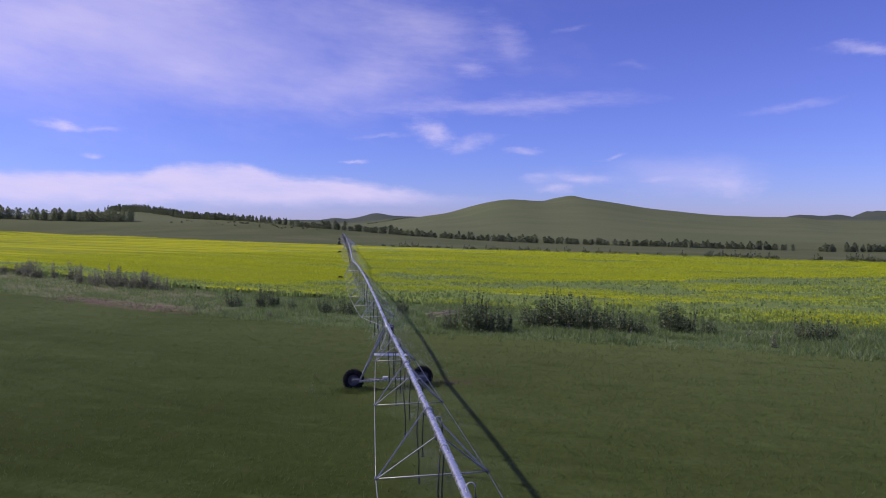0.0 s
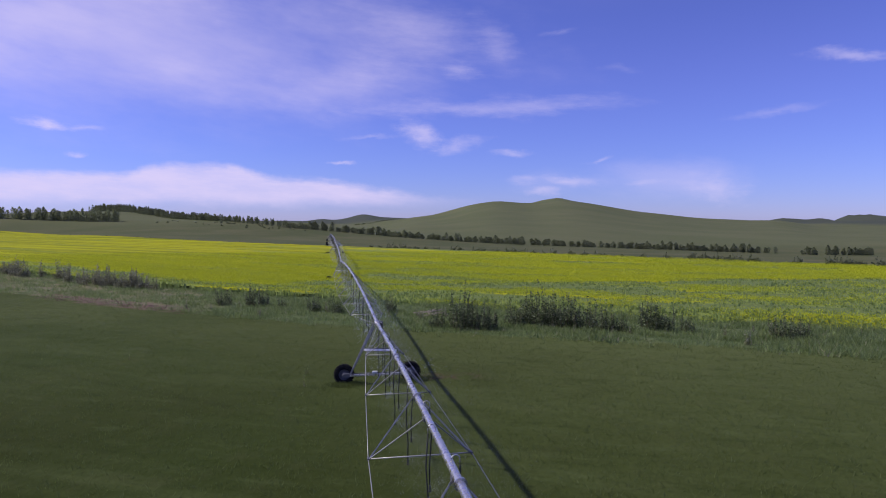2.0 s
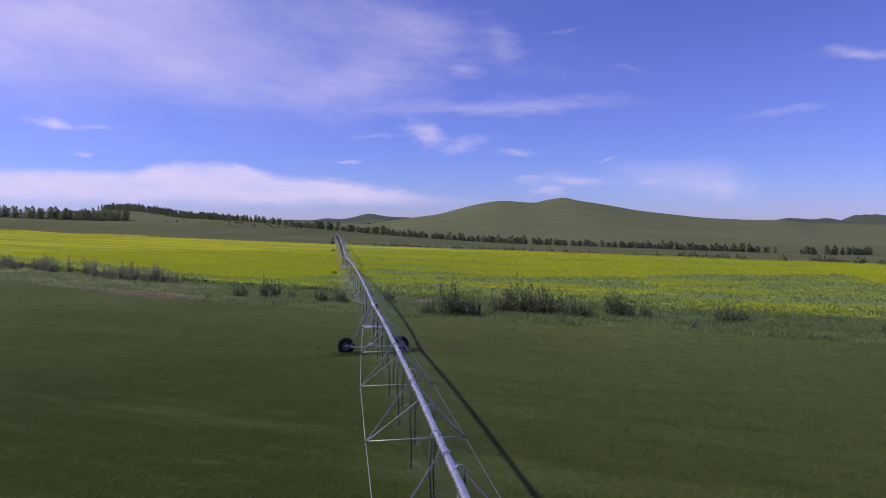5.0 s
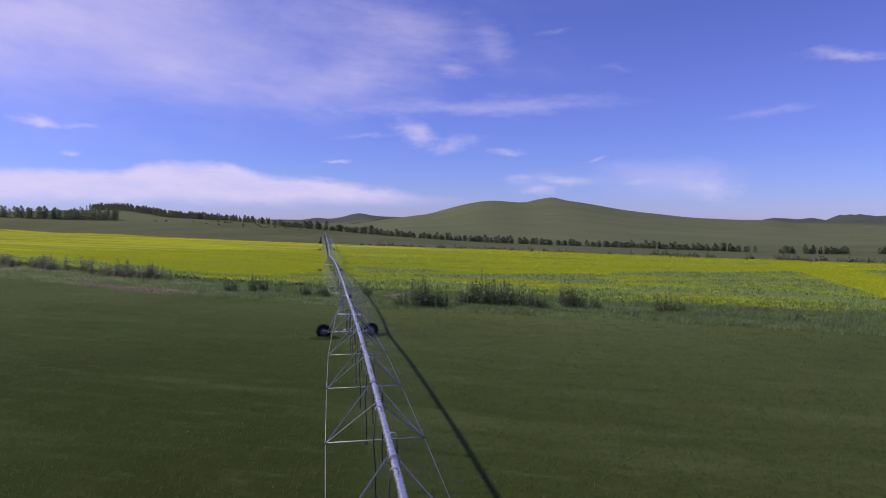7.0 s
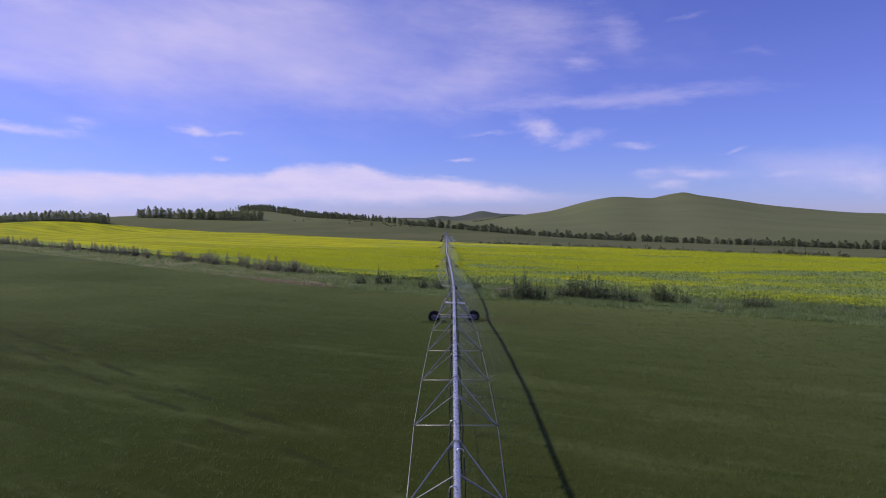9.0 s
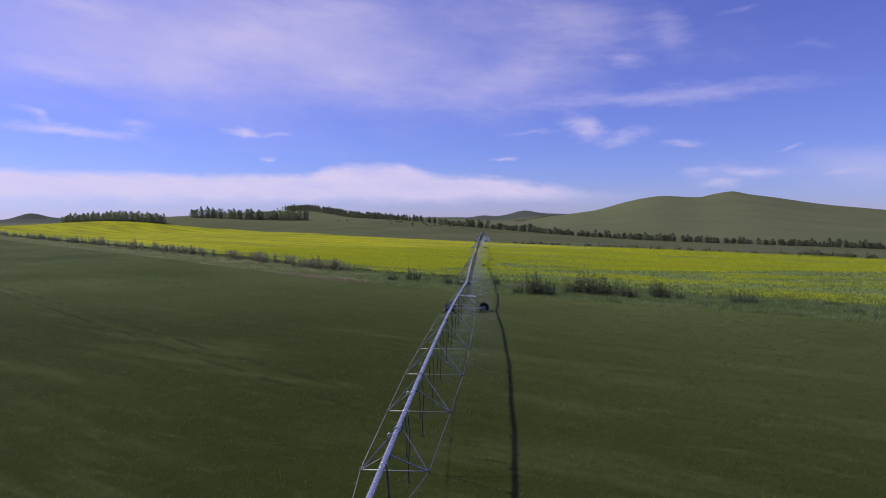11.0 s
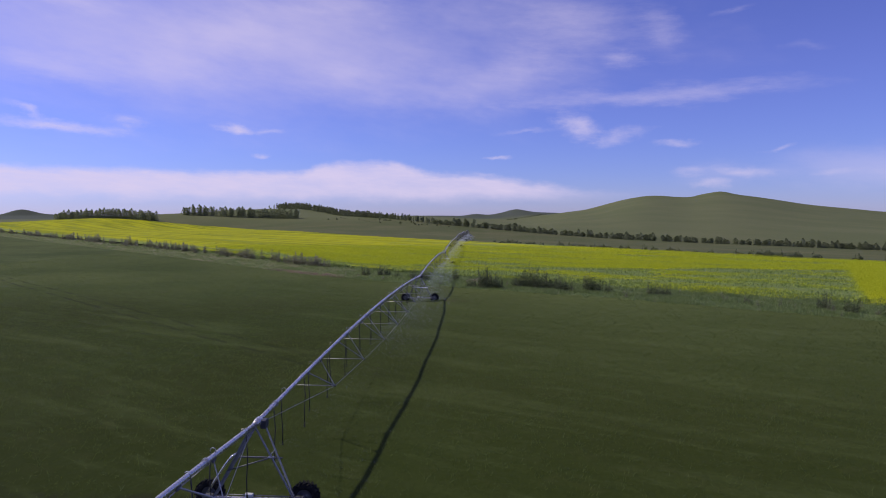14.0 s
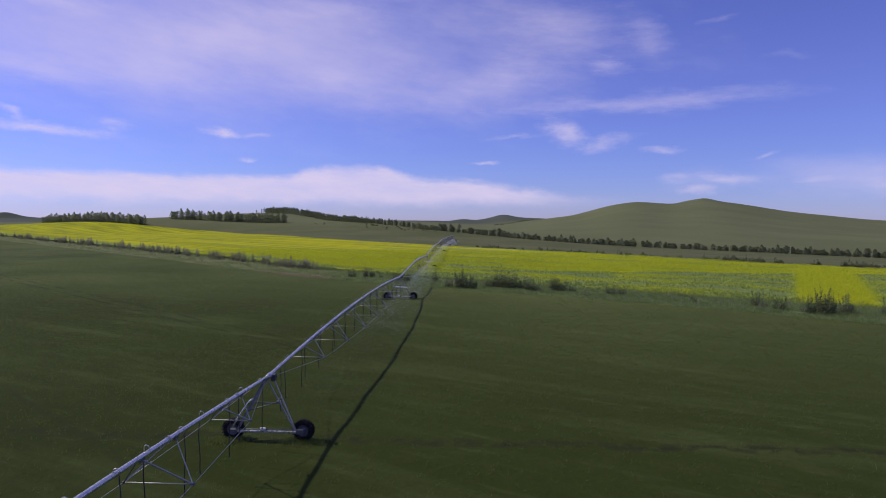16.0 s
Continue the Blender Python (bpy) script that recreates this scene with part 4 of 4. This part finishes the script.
random.seed(11)
bushes = shrub_kind("shrub", "dark grey-green shrub of upright shoots in the verge", "shrub", bush_leaf,
                    [(2.5, 1.9, 30, 44, 0.12), (2.1, 2.0, 28, 40, 0.115), (1.6, 1.9, 26, 34, 0.11), (2.4, 1.3, 22, 42, 0.115)])
# x, y, kind, height
BUSHES = ((6.9, 18.9, 2, 1.5), (8.7, 17.5, 0, 3.0), (9.8, 17.3, 1, 2.2), (11.0, 16.8, 1, 2.2), (14.6, 19.2, 2, 2.0), (15.6, 18.8, 3, 2.5), (16.8, 18.2, 0, 2.9), (17.7, 17.6, 3, 2.4), (18.7, 16.9, 1, 2.6),
          (20.1, 16.3, 2, 2.2), (21.3, 14.4, 1, 2.0), (22.6, 14.0, 2, 1.3), (25.6, 14.5, 3, 2.5), (26.3, 14.2, 1, 1.9), (27.1, 14.0, 2, 1.7), (28.6, 13.0, 2, 1.2), (34.5, 8.4, 2, 1.7), (36.3, 8.3, 2, 1.4),
          (-15.6, 38.9, 2, 1.7), (-12.3, 37.4, 3, 2.2), (-11.1, 37.0, 1, 2.0), (-8.6, 35.6, 2, 1.0), (-4.9, 31.8, 2, 1.5), (-2.4, 30.2, 2, 1.5), (3.4, 29.4, 1, 1.6))
for x, y, k, tall in BUSHES:
    plant(bushes[k], x, y, random.uniform(0, 360), tall / (2.15, 1.85, 1.4, 2.1)[k], "shrubs in the verge")
for x, y, k, tall in ((53.4, -3.2, 1, 1.9), (55.4, -5.8, 2, 1.6), (57.6, -9.4, 1, 2.2), (58.9, -10.4, 0, 3.0), (60.0, -10.2, 3, 2.6), (62.2, -9.8, 1, 2.3), (66.5, -12.5, 1, 2.2), (45.5, 1.2, 2, 0.9)):
    plant(bushes[k], x, y, random.uniform(0, 360), tall / (2.15, 1.85, 1.4, 2.1)[k], "shrubs in the verge")

weeds = shrub_kind("tall_weed", "tall grey-green weed clump in the rough verge", "weed", grey_weed,
                   [(1.7, 0.9, 14, 22, 0.12), (1.3, 1.2, 18, 20, 0.12), (2.0, 0.6, 9, 24, 0.11)])
tufts = [-31 - 305 * random.random() ** 1.7 for k in range(150)]
for k in range(235):
    x = random.choice(tufts) + random.gauss(0, 1.1)
    y = float(rape_near(np.array(x))) - abs(random.gauss(0, 2.4)) - 0.6
    plant(weeds[k % 3], x, y, random.uniform(0, 360), random.uniform(0.8, 1.5) * (1.3 if x < -45 else 1.15), "tall weeds along the rape")
for k in range(60):
    x = random.uniform(-20, 75)
    y = float(crop_edge(np.array(x))) + random.uniform(1.0, 12.0)
    plant(weeds[k % 3], x, y, random.uniform(0, 360), random.uniform(0.35, 0.65), "tall weeds in the verge")


def tree_mesh(tall, wide, card=0.62, leaves=480):
    """A tree of a shelter belt: tapered trunk, rising limbs, and a full crown of small leaf clumps with lobes and gaps."""
    wood, pts = Shape(), []
    lean = Vector((random.uniform(-0.3, 0.3), random.uniform(-0.3, 0.3), tall))
    wood.tube([Vector((0, 0, -0.3)), lean * 0.5, lean * 0.95], [0.14, 0.09, 0.02], 5, False)
    lobes = [(random.uniform(0, 6.283), random.uniform(1, 3), random.uniform(0.1, 0.24)) for k in range(3)]
    for k in range(leaves):
        t = random.uniform(0.04, 1.0)
        a = random.uniform(0, 6.283)
        r = wide * 0.5 * min(1.0, (1.02 - t) * 2.6) ** 0.6 * min(1.0, 0.72 + t * 1.2)
        r *= 1 + sum(h * math.sin(f * a + s + 5 * t) for s, f, h in lobes)
        r *= random.random() ** 0.35
        pts.append(lean * t + Vector((math.cos(a) * r, math.sin(a) * r, random.gauss(0, 0.12))))
    for q in pts[:10]:
        t = max(0.05, q.z / tall - 0.08)
        wood.tube([lean * t, q], [0.035, 0.01], 3, False)
    return wood, leaf_cards(pts, card)


trees = []
for tall, wide in ((10.5, 3.8), (9.2, 3.4), (8.6, 4.0), (11.2, 3.6), (9.8, 4.4), (8.0, 3.6)):
    wood, crown = tree_mesh(tall, wide)
    root = new("tree")
    part("trunk", wood.mesh("trunk", bark), root)
    part("crown", crown.mesh("crown", tree_leaf, False), root)
    tagged(root, "slender green birch in a shelter belt", "tree")
    trees.append([root, False])


round_trees = []
for tall, wide in ((6.2, 3.4), (5.2, 3.0), (6.8, 2.9), (5.0, 4.0), (4.2, 3.2)):
    wood, crown = tree_mesh(tall, wide, 0.5)
    root = new("tree")
    part("trunk", wood.mesh("trunk", bark), root)
    part("crown", crown.mesh("crown", valley_leaf, False), root)
    tagged(root, "low bushy tree in a row along the valley", "tree")
    round_trees.append([root, False])


def belt(points, gap, rows, size, group, skip=0.06, broad=1.0, kinds=trees, vary=0.16):
    """Trees along a line of points, a little uneven."""
    pts = [Vector((*q, 0)) for q in points]
    for a, c in zip(pts[:-1], pts[1:]):
        count = max(1, int((c - a).length / gap))
        across = Vector((-(c - a).y, (c - a).x, 0)).normalized()
        for j in range(count):
            for r in range(rows):
                if random.random() < skip:
                    continue
                q = a.lerp(c, (j + random.uniform(0.1, 0.9)) / count) + across * (r * 4 + random.uniform(-1, 1))
                plant(random.choice(kinds), q.x, q.y, random.uniform(0, 360), size * random.uniform(1 - vary, 1 + 0.7 * vary), group, broad)


belt(((-420, 500), (-362, 483), (-296, 464)), 3.6, 2, 0.86, "birches beside the rape field", 0.0, 1.15, trees, 0.08)
belt(((-300, 520), (-235, 524), (-180, 524)), 3.6, 2, 0.92, "lower shelter belt on the hill", 0.01, 1.1, trees, 0.1)
belt(((-40, 462), (82, 452), (225, 428), (338, 414)), 2.4, 1, 0.93, "tree row along the valley", 0.04, 1.1, round_trees, 0.24)
belt(((339, 413), (347, 408)), 2.6, 1, 1.0, "tree row along the valley", 0, 1.0, round_trees)
for a, c in (((360, 398), (374, 395)), ((379, 394), (420, 390)), ((444, 387), (467, 384)), ((474, 384), (488, 380)), ((497, 379), (546, 369)), ((556, 367), (640, 350))):
    belt((a, c), 2.5, 1, 1.04, "tree row along the valley", 0.06, 1.05, round_trees, 0.22)
plant(trees[3], -362, 970, 0, 0.78, "upper shelter belt on the hill")
plant(trees[0], -370, 968, 80, 0.7, "upper shelter belt on the hill")

meadow_shrubs = shrub_kind("meadow_shrub", "low dark shrub on the dry meadow", "shrub", far_shrub,
                           [(1.6, 3.0, 16, 14, 0.34), (1.25, 2.4, 14, 12, 0.3), (1.8, 2.4, 14, 14, 0.32)])
for k in range(150):
    x = -170 + 430 * random.random()
    near = float(rape_far(np.array(x)))
    y = near + (random.uniform(8, 60) + max(x - 100, 0) * 0.5 if x > 10 else random.uniform(3, 12))
    if x > 10 or k % 3 == 0:
        plant(meadow_shrubs[k % 3], x, y, random.uniform(0, 360), random.uniform(0.7, 1.15) * (1 if x > 10 else 0.6), "low shrubs past the rape field")
for k in range(26):
    x = random.uniform(20, 210)
    y = float(rape_far(np.array(x))) + 14 + max(x - 60, 0) * 0.75 + random.uniform(-3, 3)
    for j in range(random.choice((1, 2, 3))):
        plant(meadow_shrubs[j], x + random.uniform(-5, 5), y + random.uniform(-2, 2), random.uniform(0, 360), random.uniform(0.9, 1.3), "low shrubs past the rape field")
for k in range(34):
    t = random.random()
    x, y = -150 + 120 * t + random.uniform(-8, 8), 520 - 90 * t + random.uniform(-14, 14)
    plant(meadow_shrubs[k % 3], x, y, random.uniform(0, 360), random.uniform(0.5, 1.1), "low shrubs on the hillside")

# the upper belt, far up the hill: one wood of many birches
far_crowns = []
for tall, wide in ((10.5, 3.6), (9.4, 3.2), (11.2, 3.4), (8.6, 3.8)):
    crown = tree_mesh(tall, wide, 1.05, 190)[1]
    far_crowns.append(np.array(crown.v, np.float32))
wv, wf, k0 = [], [], 0
line = ((-352, 962), (-220, 725), (-114, 532), (-40, 462))
for a, c in zip(line[:-1], line[1:]):
    long = math.dist(a, c)
    for j in range(int(long / (1.6 if a[1] > 800 else 0.85))):
        t = random.random()
        side = random.uniform(-3, 7)
        x, y = a[0] + (c[0] - a[0]) * t + side, a[1] + (c[1] - a[1]) * t + side
        turn = random.uniform(0, 6.283)
        co = random.choice(far_crowns) * random.uniform(0.75, 1.15) * np.array([1.1, 1.1, 1.0]) * (0.45 + 0.42 * min(1, max(0, (y - 480) / 420)))
        co = np.stack([co[:, 0] * math.cos(turn) - co[:, 1] * math.sin(turn) + x, co[:, 0] * math.sin(turn) + co[:, 1] * math.cos(turn) + y, co[:, 2] + float(land(x, y))], 1)
        wv.append(co)
        wf.append(np.arange(len(co)).reshape(-1, 4) + k0)
        k0 += len(co)
stuff("shelter_wood", np.concatenate(wv), np.concatenate(wf), belt_leaf, "long belt of green birches climbing the hill", "trees")

# a dark hedge on the foot of the main hill
wv, wf, k0 = [], [], 0
src = next(q for q in meadow_shrubs[0][0].children if q.name.startswith("foliage")).data
co0 = np.empty(len(src.vertices) * 3, np.float32)
src.vertices.foreach_get("co", co0)
for j in range(90):
    t = random.random()
    if t < 0.25:
        x, y = 2 + 80 * t, 800 + 480 * t
    else:
        x, y = 84 + 320 * (t - 0.25), 2790 + 640 * (t - 0.25)
    x += random.uniform(-4, 4)
    co = co0.reshape(-1, 3) * random.uniform(0.9, 1.5) * (1 if y < 1500 else 2.2) + np.array([x, y, float(land(x, y))])
    wv.append(co)
    wf.append(np.arange(len(co)).reshape(-1, 4) + k0)
    k0 += len(co)
stuff("far_hedge", np.concatenate(wv), np.concatenate(wf), far_shrub, "dark hedge running up the foot of the hill", "hedge")

# ---- single stalks standing in the crop ----
stalks = shrub_kind("weed_stalk", "thin tall green weed stalk in the young crop", "weed", verge_herb, [(1.1, 0.25, 2, 24, 0.06)])
for x, y, size in ((-4.4, -0.4, 1.0), (-4.4, 2.6, 0.8), (6.6, 1.0, 0.5), (-17, 9, 0.6), (19, -3, 0.45)):
    plant(stalks[0], x, y, random.uniform(0, 360), size, "weed stalks in the crop")

# ---- a heap of dead branches against the first shrub ----
heap = new("branch_heap")
for k in range(11):
    a = random.uniform(-0.9, 0.5)
    long = random.uniform(1.2, 2.8)
    q = Vector((random.uniform(-0.9, 0.9), random.uniform(-1.4, 1.4), random.uniform(0.04, 0.5)))
    d = Vector((math.sin(a + 2.2), math.cos(a + 2.2), random.uniform(0.0, 0.3))) * long
    twig = Shape().tube([q - d * 0.5, q + Vector((random.uniform(-0.12, 0.12), 0, 0.1)), q + d * 0.5], [0.034, 0.026, 0.01], 6)
    for j in range(2):
        f = q + d * random.uniform(-0.1, 0.35)
        twig.tube([f, f + d * 0.2 + Vector((random.uniform(-0.3, 0.3), random.uniform(-0.2, 0.2), random.uniform(0.05, 0.3)))], [0.018, 0.006], 5)
    part("branch", twig.mesh("branch", dead_wood), heap)
heap.matrix_basis = pose(7.1, 25.6, float(land(7.1, 25.6)) + 0.12, 0, 0, 0)
tagged(heap, "pale dry dead branches heaped beside a shrub", "branches")
